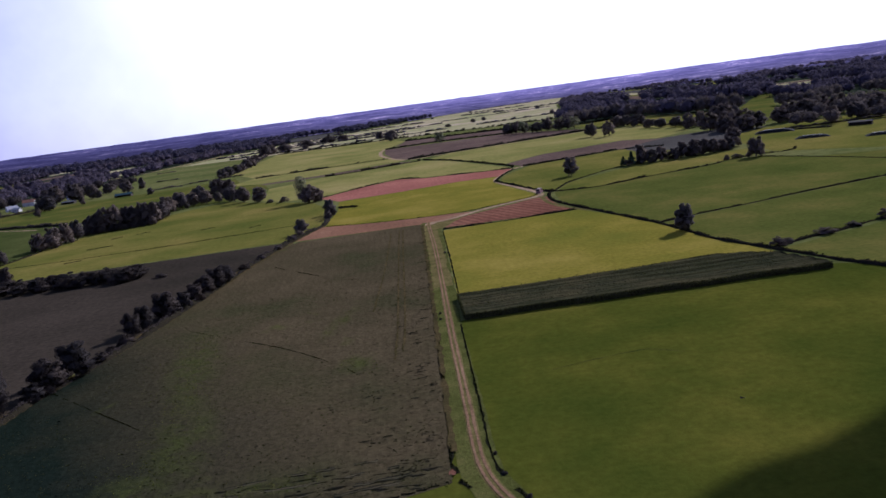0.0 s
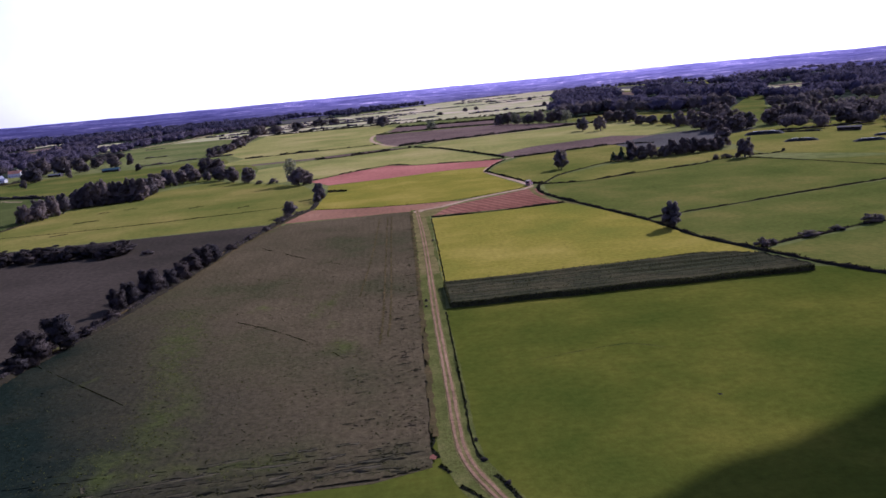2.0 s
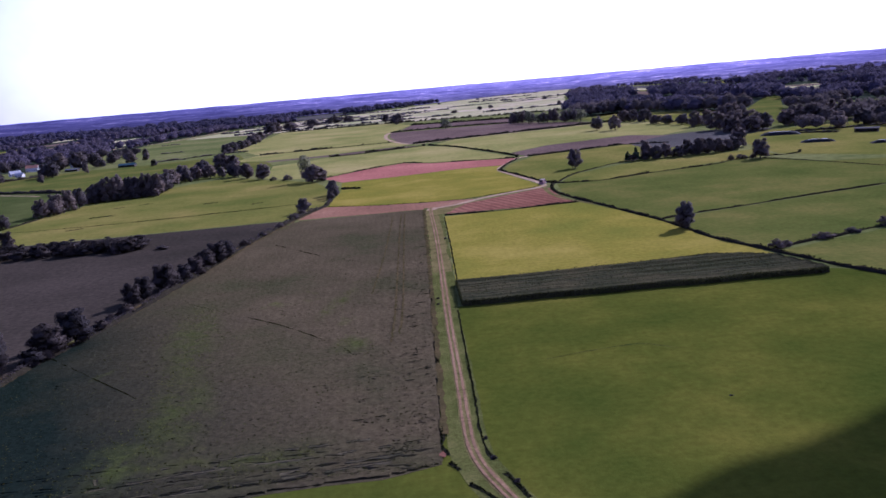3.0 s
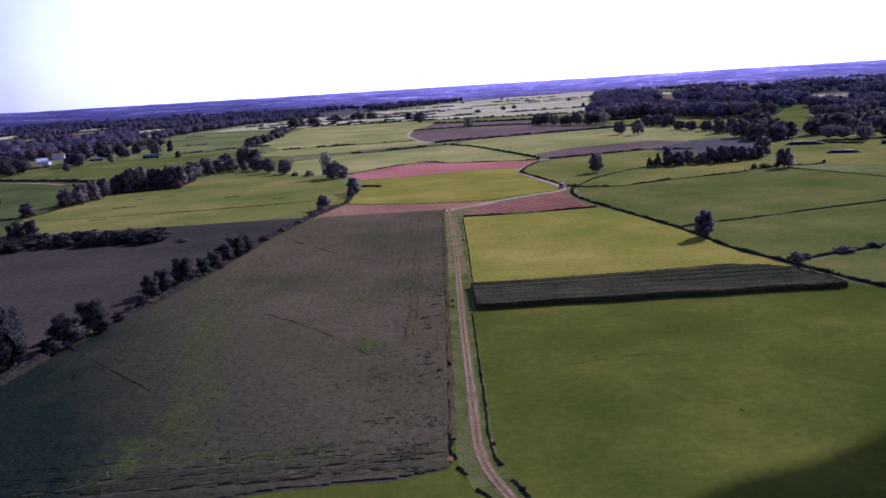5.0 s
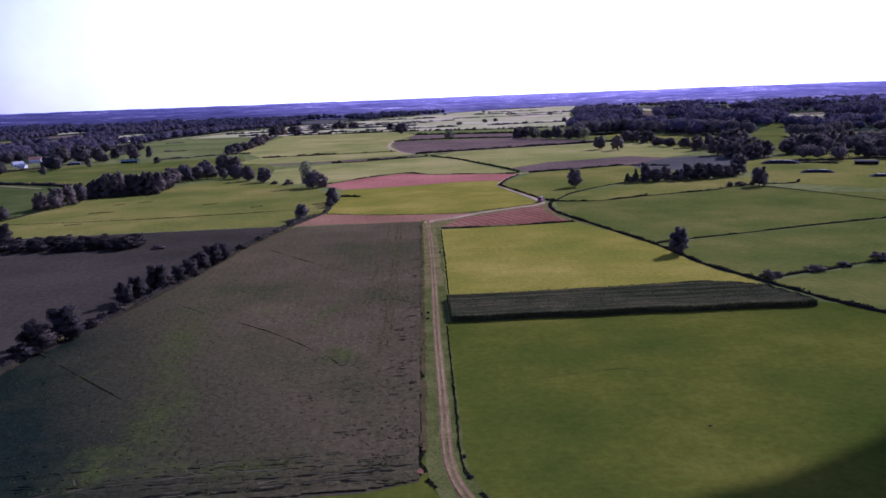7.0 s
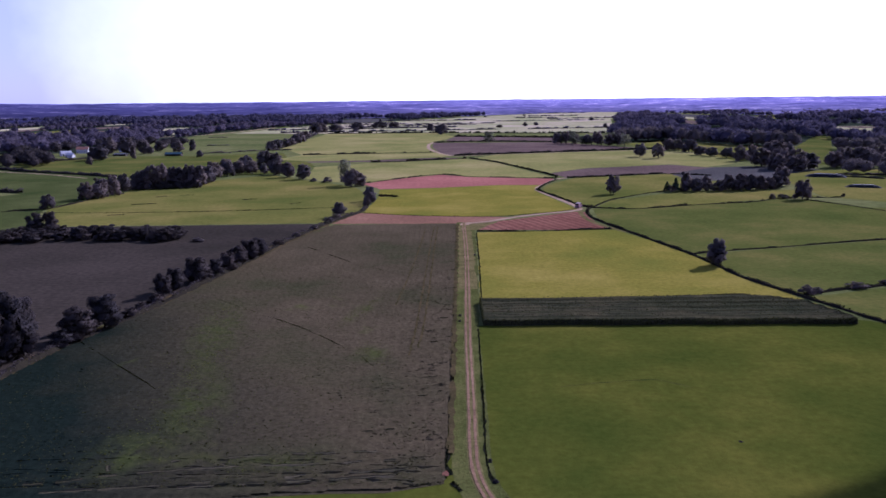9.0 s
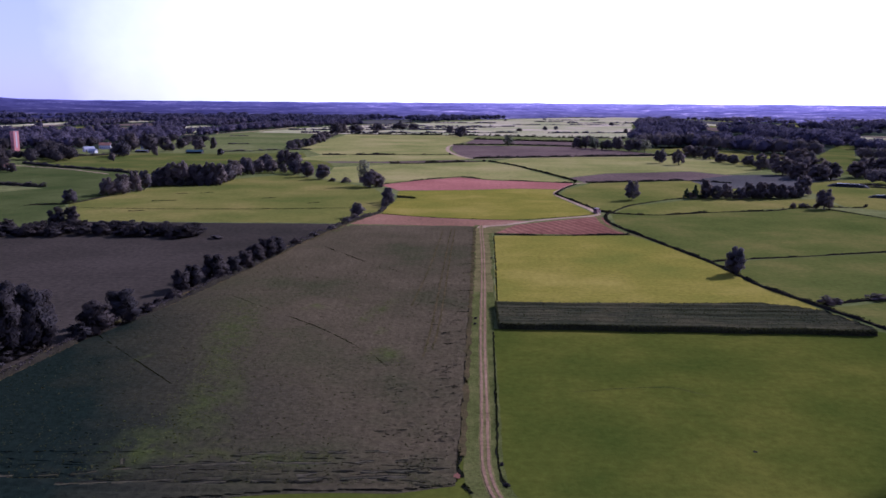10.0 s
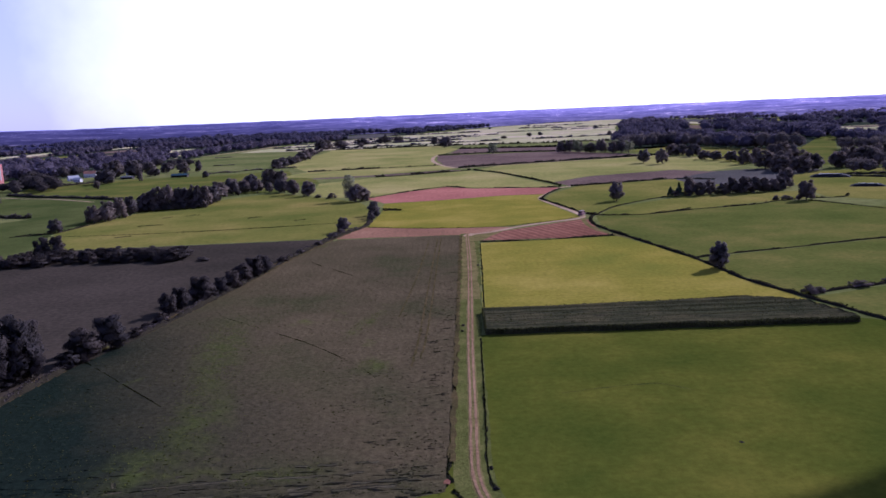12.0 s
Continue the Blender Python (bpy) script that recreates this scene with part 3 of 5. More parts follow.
def build_shade_cloud():
    """Unseen cloud bank added sunward, high over the east, to shade the near pasture."""
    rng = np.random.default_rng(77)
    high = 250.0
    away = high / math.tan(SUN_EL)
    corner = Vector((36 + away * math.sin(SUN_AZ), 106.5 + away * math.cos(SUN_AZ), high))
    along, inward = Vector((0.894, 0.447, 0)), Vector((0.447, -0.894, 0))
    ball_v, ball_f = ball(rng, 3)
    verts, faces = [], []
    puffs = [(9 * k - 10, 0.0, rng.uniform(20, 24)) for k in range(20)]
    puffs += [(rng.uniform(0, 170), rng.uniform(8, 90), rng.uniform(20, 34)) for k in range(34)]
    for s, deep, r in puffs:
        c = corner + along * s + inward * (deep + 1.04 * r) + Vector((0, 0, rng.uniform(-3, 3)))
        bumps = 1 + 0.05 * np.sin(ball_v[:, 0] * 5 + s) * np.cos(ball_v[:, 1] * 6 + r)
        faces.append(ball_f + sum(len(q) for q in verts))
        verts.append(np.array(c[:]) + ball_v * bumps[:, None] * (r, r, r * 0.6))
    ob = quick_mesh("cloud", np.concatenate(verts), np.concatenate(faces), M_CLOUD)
    return tagged(ob, "unseen white cloud bank added to shade the pasture", "cloud", kind="structure")


build_shade_cloud()

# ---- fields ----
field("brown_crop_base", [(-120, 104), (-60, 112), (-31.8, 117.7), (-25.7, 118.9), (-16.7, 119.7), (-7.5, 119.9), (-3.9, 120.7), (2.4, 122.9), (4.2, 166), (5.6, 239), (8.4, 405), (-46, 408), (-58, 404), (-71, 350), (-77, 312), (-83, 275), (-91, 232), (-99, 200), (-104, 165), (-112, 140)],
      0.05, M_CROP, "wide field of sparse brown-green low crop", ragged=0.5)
field("stubble_field", [(-60, 411), (-200, 409), (-207, 385), (-232, 355), (-275, 351), (-420, 330), (-420, 120), (-125, 110), (-107, 165), (-101, 200), (-93, 235), (-85, 275), (-79, 312), (-73, 350)],
      0.04, M_BROWN, "brown stubble field beyond a hedgerow", ragged=0.6)
field("near_pasture", [(9.2, 124), (9.6, 160), (11.0, 217), (70, 222), (116, 222), (123, 219), (127, 214), (160, 140), (220, 60), (30, 60), (14, 106), (10.5, 117)],
      0.04, M_PASTURE, "smooth dark green pasture beside a dirt track")
field("dry_pasture", [(13.2, 242), (17.6, 379), (84, 384), (91.5, 362), (102, 318), (106, 285), (114.5, 247), (119, 232), (110, 236)],
      0.04, M_YELLOW, "yellow-green dry pasture beside a dirt track")
field("near_left_meadow", [(-120, 107), (-60, 115), (-31.8, 120), (-16, 121.5), (2.0, 124), (3.2, 150), (5.5, 150), (5.5, 119), (9, 108), (16, 92), (24, 60), (-140, 60)],
      0.035, M_PASTURE, "strip of green meadow at the crop's edge")
field("east_pasture_south", [(118, 247), (127, 216), (240, 60), (420, 100), (360, 310), (179, 271)],
      0.045, M_EAST, "green pasture beyond a ditch")
field("east_pasture_middle", [(105, 297), (116, 251), (178, 272), (340, 315), (330, 380), (190, 346), (104, 319)],
      0.036, M_EAST, "green pasture between two ditches")
field("east_pasture_north", [(103, 321), (190, 349), (330, 384), (300, 430), (240, 455), (228, 490), (205, 494), (150, 471), (113, 457), (88, 460), (83, 425), (92, 364)],
      0.042, M_EAST, "green pasture framed by ditches")
field("triangle_meadow", [(90, 465), (113, 459), (150, 473), (205, 497), (240, 505), (240, 545), (160, 540), (106, 498)],
      0.038, M_WEST, "bright green meadow beside a grove")
field("tree_meadow", [(82, 470), (92, 470), (106, 502), (153, 547), (210, 560), (250, 585), (270, 655), (186, 668), (105, 642), (78, 592), (70, 560), (75, 516)],
      0.043, M_WEST, "bright green meadow with one round tree")
field("far_east_meadow", [(242, 508), (300, 430), (330, 390), (480, 420), (520, 700), (330, 690), (280, 660), (255, 585)],
      0.034, M_WEST, "green meadow before farm sheds")
field("red_stripe_triangle", [(18.6, 387), (55, 384.5), (84, 387), (79.5, 404), (80.5, 446), (75, 447), (30, 415)],
      0.06, M_PINK, "striped reddish tilled soil in a triangle")
field("red_margin", [(-57, 411), (8.5, 407.5), (18, 410.5), (38, 428), (27, 431), (11, 431.5), (-15, 437), (-47, 450)],
      0.052, M_TAN, "pale reddish stubble strip across the track's end")
field("bare_corner", [(9, 386), (18.4, 386.5), (30, 416), (38, 428), (18, 411.5), (9, 407)],
      0.048, M_TRACK, "worn dry grass where track and road meet")
field("middle_meadow", [(-45, 449), (-15, 438), (11, 433), (31, 433), (62, 446), (78, 457), (77, 470), (70, 517), (64, 555), (75, 592), (41, 594), (-5, 579), (-45, 572), (-42, 520)],
      0.046, M_YELLOW, "yellow-green meadow between red fields")
field("red_field", [(-62, 612), (-31, 655), (-2, 682), (22, 659), (90, 638), (75, 593), (41, 595), (-5, 580), (-45, 574)],
      0.062, M_RED, "bare brick-red ploughed field")
field("wedge_meadow", [(-125, 775), (-74, 822), (24, 866), (52, 815), (88, 660), (88, 642), (22, 662), (-2, 685), (-31, 658), (-62, 616), (-92, 632), (-114, 660)],
      0.035, M_MEADOW, "pale yellow-green meadow wedge")
field("strip_soil", [(-142, 835), (-70, 836), (22, 872), (-3, 892), (-86, 856), (-142, 852)],
      0.055, M_UMBER, "narrow strip of bare brown soil")
field("west_meadow", [(-205, 411), (-60, 414), (-47, 455), (-50, 540), (-66, 590), (-92, 624), (-114, 650), (-150, 695), (-186, 650), (-184, 596), (-228, 580), (-226, 560), (-236, 525), (-240, 480)],
      0.044, M_WEST, "sunlit green meadow framed by trees")
field("far_west_meadow", [(-208, 388), (-233, 357), (-420, 345), (-420, 470), (-350, 490), (-300, 565), (-404, 617), (-420, 770), (-282, 687), (-230, 590), (-238, 525), (-242, 482)],
      0.033, M_COOL, "green pasture on the valley's west side")
field("orchard_meadow", [(-282, 692), (-430, 785), (-470, 900), (-380, 960), (-300, 960), (-200, 1000), (-170, 880), (-140, 840), (-126, 780), (-150, 705), (-190, 690)],
      0.032, M_EAST, "green meadow before village houses")
field("long_meadow", [(-168, 955), (-190, 880), (-142, 856), (-86, 860), (-3, 896), (7, 914), (-9, 972), (-20, 1088), (-18, 1205), (17, 1397), (-8, 1560), (-230, 1575), (-225, 1264), (-222, 1100)],
      0.036, M_MEADOW, "long pale green meadow")
field("dark_brown_field", [(-16, 1203), (167, 1181), (262, 1002), (62, 940), (12, 918), (-5, 972), (-16, 1088)],
      0.058, M_UMBER, "bare dark umber ploughed field")
field("umber_strip", [(17, 1394), (186, 1318), (170, 1200), (62, 1222), (0, 1260)],
      0.056, M_UMBER, "strip of bare umber soil")
field("east_long_meadow", [(30, 868), (62, 934), (262, 996), (300, 930), (290, 780), (240, 735), (216, 768), (131, 736), (92, 690), (56, 815)],
      0.037, M_MEADOW, "pale green meadow between brown fields")
field("east_brown_field", [(92, 686), (131, 732), (216, 763), (238, 729), (270, 733), (262, 668), (186, 672), (100, 643)],
      0.061, M_UMBER, "bare dark brown field")
field("grey_crop_field", [(190, 668), (216, 702), (248, 730), (300, 740), (330, 700), (276, 655), (255, 612), (225, 598), (190, 624)],
      0.066, M_GREYGREEN, "grey-green low crop field")
field("north_meadow", [(-230, 1590), (-8, 1570), (150, 1515), (296, 1488), (350, 1700), (480, 2350), (880, 4150), (500, 3750), (-20, 2740), (-370, 2030), (-433, 1640)],
      0.03, M_PALE, "wide pale meadows along the valley floor", ragged=6, step=30)
field("clearing_meadow", [(300, 930), (290, 800), (380, 880), (440, 1010), (400, 1040), (330, 1180), (240, 1120)],
      0.039, M_WEST, "green clearing before a wood")
field("east_clearing", [(318, 738), (362, 745), (497, 1035), (620, 1300), (600, 1310), (452, 1035)],
      0.031, M_EAST, "green clearing between woods")
field("bare_earth_patch", [(-357, 470), (-357, 488), (-440, 595), (-520, 690), (-700, 760), (-600, 520)],
      0.05, M_EARTH, "bare reddish-brown earth beside a wood")

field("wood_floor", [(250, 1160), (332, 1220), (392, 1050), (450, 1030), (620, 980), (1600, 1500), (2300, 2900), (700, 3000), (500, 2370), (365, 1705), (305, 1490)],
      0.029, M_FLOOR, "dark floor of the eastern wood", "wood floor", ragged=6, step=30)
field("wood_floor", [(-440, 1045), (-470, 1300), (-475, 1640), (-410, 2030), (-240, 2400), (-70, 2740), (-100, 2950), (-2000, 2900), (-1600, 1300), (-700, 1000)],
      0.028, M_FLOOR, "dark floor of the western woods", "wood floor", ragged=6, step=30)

field("track_side_grass", [(5.6, 128), (5.6, 240), (8.6, 404), (18, 404), (16.8, 379), (13.4, 250), (11.6, 214), (10.6, 126)],
      0.030, M_VERGE, "rough dry grass beside a dirt track")
field("red_earth_spot", [(2.0, 125.4), (3.0, 125.0), (3.3, 126.2), (2.7, 127.2), (2.1, 126.6)], 0.36, M_PINK, "bare red earth at a crop's corner", "bare patch", ragged=0.3, step=0.5)

# ---- dirt track and road ----
TRACK = [(13.4, 105.5), (12.1, 109.7), (10.5, 114.6), (8.9, 120.3), (7.7, 128.5), (7.6, 138.5), (7.8, 149.3), (8.1, 170), (8.6, 209), (10.2, 280), (11.2, 340), (11.6, 404), (13, 409)]
verge = tagged(strip("track_verge", TRACK, 7.2, 0.075, M_VERGE, offset=0.4, ragged=0.5), "grassy verge along a dirt track", "verge", kind="structure")
tagged(strip("weed_margin", [(3.4, 134), (4.0, 165), (5.4, 239), (7.2, 340), (8.4, 404)], 1.2, 0.34, M_MARGIN, ragged=0.9, step=1.2), "tan weedy margin between crop and track", "verge", kind="structure")
tagged(strip("dry_verge", [(9.9, 262), (10.6, 300), (11.2, 340), (11.7, 404)], 6.4, 0.082, M_TRACK, ragged=0.9, step=2.0, seed=5), "dry trodden grass along a dirt track", "verge", kind="structure")
track = tagged(strip("dirt_track", TRACK, 2.3, 0.10, M_TRACK, crown=0.08, ragged=0.25), "two-rutted sandy farm track with a grassy middle", "track", kind="structure")
for side in (-0.56, 0.56):
    tagged(strip("wheel_rut", TRACK, 0.52, 0.195, M_DIRT, track, offset=side, ragged=0.16, step=1.5, seed=side), "bare sandy wheel rut")
ROAD = [(13, 408), (24, 413), (43, 431), (62, 443.5), (76, 452), (80, 466), (72.5, 516), (67, 553), (68, 572), (75, 594), (90, 634), (104, 646)]
strip("road", ROAD, 3.4, 0.11, M_GRAVEL, ragged=0.5, crown=0.05)
tagged(bpy.data.objects["road"], "pale winding gravel farm road", "road", kind="structure")
field("track_mouth", [(9.6, 402), (13.6, 402.5), (17, 409), (14, 411.5), (9.8, 407)], 0.13, M_GRAVEL, "pale bare earth where track and road meet", "road", ragged=0.3, step=1.5)
SPUR = [(79, 457), (77.5, 440), (77, 420), (80, 400), (86, 383), (91, 372)]
tagged(strip("farm_path", SPUR, 2.6, 0.09, M_TRACK, ragged=0.4), "worn grass path beside a ditch", "path", kind="structure")
tagged(strip("field_edge_track", [(14, 907), (62, 929), (160, 962), (262, 991)], 3.2, 0.1, M_GRAVEL, ragged=0.5), "pale earth track along a brown field's edge", "track", kind="structure")
tagged(strip("far_road", [(9, 915), (-7, 972), (-20, 1060), (-22, 1150), (-16, 1215)], 5, 0.1, M_GRAVEL, ragged=0.5), "pale curved gravel lane", "road", kind="structure")
tagged(strip("village_lane", [(-445, 772), (-400, 745), (-365, 728), (-305, 682)], 2.4, 0.1, M_GRAVEL, ragged=0.5), "pale lane beside a hedge", "road", kind="structure")

tagged(strip("far_lane", [(-560, 1440), (-515, 1517), (-455, 1640), (-417, 2000)], 9, 0.1, M_GRAVEL, ragged=1.5, step=12), "pale lane along a far wood's edge", "road", kind="structure")
tagged(strip("worn_path", [(28, 168), (37.4, 170.4), (49.8, 172), (57, 167)], 0.4, 0.06, M_WORN, ragged=0.5, step=1.2), "faint dry line across a pasture", "path", kind="structure")

# ---- standing crops ----
def build_crop():
    """Low crop canopy with hollows, lodged streaks and a tractor line, over its whole field."""
    rng = np.random.default_rng(3)
    xs, ys = np.arange(-118, 8.4, 0.5), np.arange(104, 406, 0.6)
    gx, gy = np.meshgrid(xs, ys)
    left = np.interp(gy, (114, 140, 165, 200, 232, 275, 312, 350, 404), (-116, -111, -103, -98, -90, -82, -76, -70, -57)) + 1.0
    right = np.interp(gy, (114, 166, 239, 405), (2.4, 3.6, 5.0, 7.8))
    near = np.interp(gx, (-118, -60, -31.8, -25.7, -16.7, -7.5, -3.9, 1.7, 3), (106, 113, 118.4, 119.6, 120.2, 120.4, 121.2, 122.9, 123.6))
    inside = (gx > left) & (gx < right) & (gy > near)

    def soft_noise(sx, sy):
        nx, ny = int(140 / sx) + 3, int(320 / sy) + 3
        g = rng.uniform(-1, 1, (ny, nx))
        u, w = (gx + 120) / sx, (gy - 102) / sy
        i, j = u.astype(int), w.astype(int)
        a, b = u - i, w - j
        a, b = a * a * (3 - 2 * a), b * b * (3 - 2 * b)
        return (g[j, i] * (1 - a) + g[j, i + 1] * a) * (1 - b) + (g[j + 1, i] * (1 - a) + g[j + 1, i + 1] * a) * b

    z = 0.30 + 0.07 * soft_noise(9, 9) + 0.05 * soft_noise(2.2, 1.4) + rng.uniform(-0.05, 0.05, gx.shape)
    streak = soft_noise(2.2, 1.25)
    near_east = np.clip((gx + 32) / 30, 0, 1) * np.clip((250 - gy) / 90, 0, 1) + 0.10 * np.clip((200 - gy) / 60, 0, 1)
    z -= 0.16 * np.clip((streak - 0.42) * 4, 0, 1) * near_east
    front = np.clip((136 - gy) / 8, 0, 1)
    z -= 0.26 * front * np.clip(np.sin(gy * 1.5 + 1.6 * soft_noise(24, 4)) * 2 - 0.5, 0, 1) * np.clip(0.6 + soft_noise(9, 2), 0, 1)
    z = np.maximum(z, 0.06)
    idx = -np.ones(gx.shape, int)
    idx[inside] = np.arange(inside.sum())
    v = np.stack([gx[inside] + rng.uniform(-.1, .1, inside.sum()), gy[inside] + rng.uniform(-.12, .12, inside.sum()), z[inside]], 1)
    a, b, c, d = idx[:-1, :-1], idx[:-1, 1:], idx[1:, 1:], idx[1:, :-1]
    ok = (a >= 0) & (b >= 0) & (c >= 0) & (d >= 0)
    f = np.stack([a[ok], b[ok], c[ok], d[ok]], 1)
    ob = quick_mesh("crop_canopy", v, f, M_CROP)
    return tagged(ob, "sparse brown-green crop with bare streaks and hollows", "crop", kind="stuff")


build_crop()


def build_crop_tufts():
    rng = np.random.default_rng(8)
    n = 7000
    y = 122 + 180 * rng.uniform(0, 1, n) ** 1.7
    x = rng.uniform(0, 1, n)
    left = np.interp(y, (114, 140, 165, 200, 232, 275, 312), (-116, -111, -103, -98, -90, -82, -76)) + 2
    right = np.interp(y, (114, 166, 239, 405), (2.0, 3.2, 4.6, 7.4))
    x = left + (right - left) * x ** 0.8
    v, f = cards(np.stack([x, y, rng.uniform(0.28, 0.4, n)], 1), 0.20, rng, 0.8, 1.3)
    return tagged(quick_mesh("crop_tuft", v, f, M_CROPLEAF), "loose crop leaves standing above the canopy", "crop", kind="stuff")


build_crop_tufts()


def build_crop_weeds():
    """Green weed streaks through the thin crop: scatter along short plan lines."""
    rng = np.random.default_rng(18)
    streaks = (((-66, 240), (-55, 179), 6.0, 700), ((-57, 185), (-47, 138), 5.0, 420), ((-19, 199), (-13, 186), 2.2, 120), ((-27, 219), (-19, 250), 1.8, 120),
               ((-36, 129), (-20, 133), 1.6, 200), ((-52, 148), (-58, 126), 6.0, 240))
    spots = []
    for a, b, wide, count in streaks:
        t = rng.uniform(0, 1, count)
        across = rng.normal(0, wide, (count, 2))
        thick = np.sin(np.pi * np.clip(t, 0.05, 0.95)) ** 0.5
        spots.append(np.stack([a[0] + (b[0] - a[0]) * t + across[:, 0] * thick, a[1] + (b[1] - a[1]) * t + across[:, 1] * 1.5, rng.uniform(0.34, 0.46, count)], 1))
    v, f = cards(np.concatenate(spots), 0.15, rng, 0.85, 1.4)
    return tagged(quick_mesh("field_weeds", v, f, M_WEED), "green weeds growing through a thin crop", "weeds", kind="stuff")


build_crop_weeds()


def build_clods():
    """Lodged clumps and broken furrow ridges on the crop, low mounds longer than wide."""
    rng = np.random.default_rng(12)
    spots = []
    for k in range(520):                 # beside the track
        y = 128 + 150 * rng.uniform(0, 1) ** 1.6
        x = np.interp(y, (125, 239, 405), (2.0, 4.0, 7.0)) - abs(rng.normal(0, 11))
        spots.append((x, y, rng.uniform(0.2, 0.6), rng.uniform(0.10, 0.18), rng.uniform(0.03, 0.13)))
    for k in range(420):                 # all over the near half
        y = 126 + 120 * rng.uniform(0, 1) ** 1.5
        x = rng.uniform(np.interp(y, (126, 165, 246), (-108, -98, -85)), 0)
        spots.append((x, y, rng.uniform(0.2, 0.6), rng.uniform(0.10, 0.18), rng.uniform(0.02, 0.11)))
    for line, bend in ((132.5, 0.5), (129.5, 0.8), (127.0, 0.4), (124.6, 0.6), (122.6, 0.3)):
        x = -105.0
        while x < 0:
            size = rng.uniform(0.8, 3.4)
            y = line + bend * math.sin(x * 0.09 + line) + rng.normal(0, 0.15)
            if y > np.interp(x, (-118, -60, -31.8, -16.7, -3.9, 3), (107, 114, 119.2, 120.8, 121.8, 124.2)):
                spots.append((x, y, size, rng.uniform(0.18, 0.3), rng.uniform(0.06, 0.22)))
            x += size * 2 * rng.uniform(0.8, 1.7)
    verts, faces = [], []
    for x, y, a, w, h in spots:
        base = len(verts)
        turn = rng.normal(0, 0.12)
        for i in range(5):
            u = i / 2 - 1
            r = math.sqrt(max(0.03, 1 - u * u)) * rng.uniform(0.75, 1.15)
            for q, z in ((-1, 0), (-0.45, 0.8), (0.3, 1), (1, 0)):
                px, py = u * a, q * w * r
                verts.append((x + px - py * turn, y + py + px * turn, 0.18 + z * (h + 0.12) * r))
        for i in range(4):
            faces += [(base + 4 * i + k, base + 4 * i + 4 + k, base + 4 * i + 5 + k, base + 4 * i + 1 + k) for k in range(3)]
    tagged(mesh_object("crop_clumps", verts, faces, M_CROP), "lodged crop clumps and broken furrow ridges", "crop", kind="stuff")


build_clods()

def build_headland():
    """Ploughed headland along the crop's near edge: open furrows, each with a raised crest; curls where the plough turned."""
    lines = ([(-80, 122.6), (-65.7, 123.7), (-54.7, 126.6), (-47.1, 127.9), (-36.7, 129.3), (-18.3, 130.6), (-6, 131.6)],
             [(-70, 119.6), (-62, 120.7), (-52, 121.9), (-40, 123.6), (-26.2, 125.4), (-10.7, 127.4), (0.5, 128.6)],
             [(-50, 131.3), (-40, 132.8), (-25, 134.4), (-10, 135.4)],
             [(-44, 121.4), (-34, 122.8), (-20, 124.2), (-6, 125.8)],
             [(-37.6, 133.4), (-37.2, 131.2), (-35.6, 129.9), (-33.2, 129.7)],
             [(-56.4, 130.2), (-55.4, 128.0), (-53.4, 126.9)])
    for k, pts in enumerate(lines):
        line, run, count = smooth_line(pts, 0.8), [], 0
        for i, q in enumerate(line):
            run.append((q.x + 0.12 * wobble(q.x, q.y, 1.1, k), q.y + 0.25 * wobble(q.x, q.y, 0.6, k + 3)))
            broken = wobble(q.x, q.y, 0.22, k + 7) < -0.05
            if (broken or i == len(line) - 1) and len(run) > 2:
                bed = tagged(strip("furrow", run, 0.24, 0.38, M_FURROW, ragged=0.4, step=0.7, seed=k + count), "open ploughed furrow along a crop's edge", "furrow", kind="structure")
                tagged(strip("crest", run, 0.6, 0.28, M_FRESH, bed, offset=-0.46, ragged=0.5, step=0.7, crown=0.24, seed=k + 20), "turned earth crest")
                count += 1
            if broken:
                run = []
    tram = (((-4.6, 196), (-3.5, 224), (-2.3, 343), (-1.6, 396)), ((-6.6, 190), (-5.6, 224), (-4.2, 343), (-3.4, 396)), ((-13, 240), (-10, 300), (-7.5, 390)))
    for k, pts in enumerate(tram):
        tagged(strip("tramline", pts, 0.55, 0.43, M_MARGIN, ragged=0.4, step=1.5, seed=k + 40), "faint pale tractor line through a crop", "track", kind="structure")


build_headland()


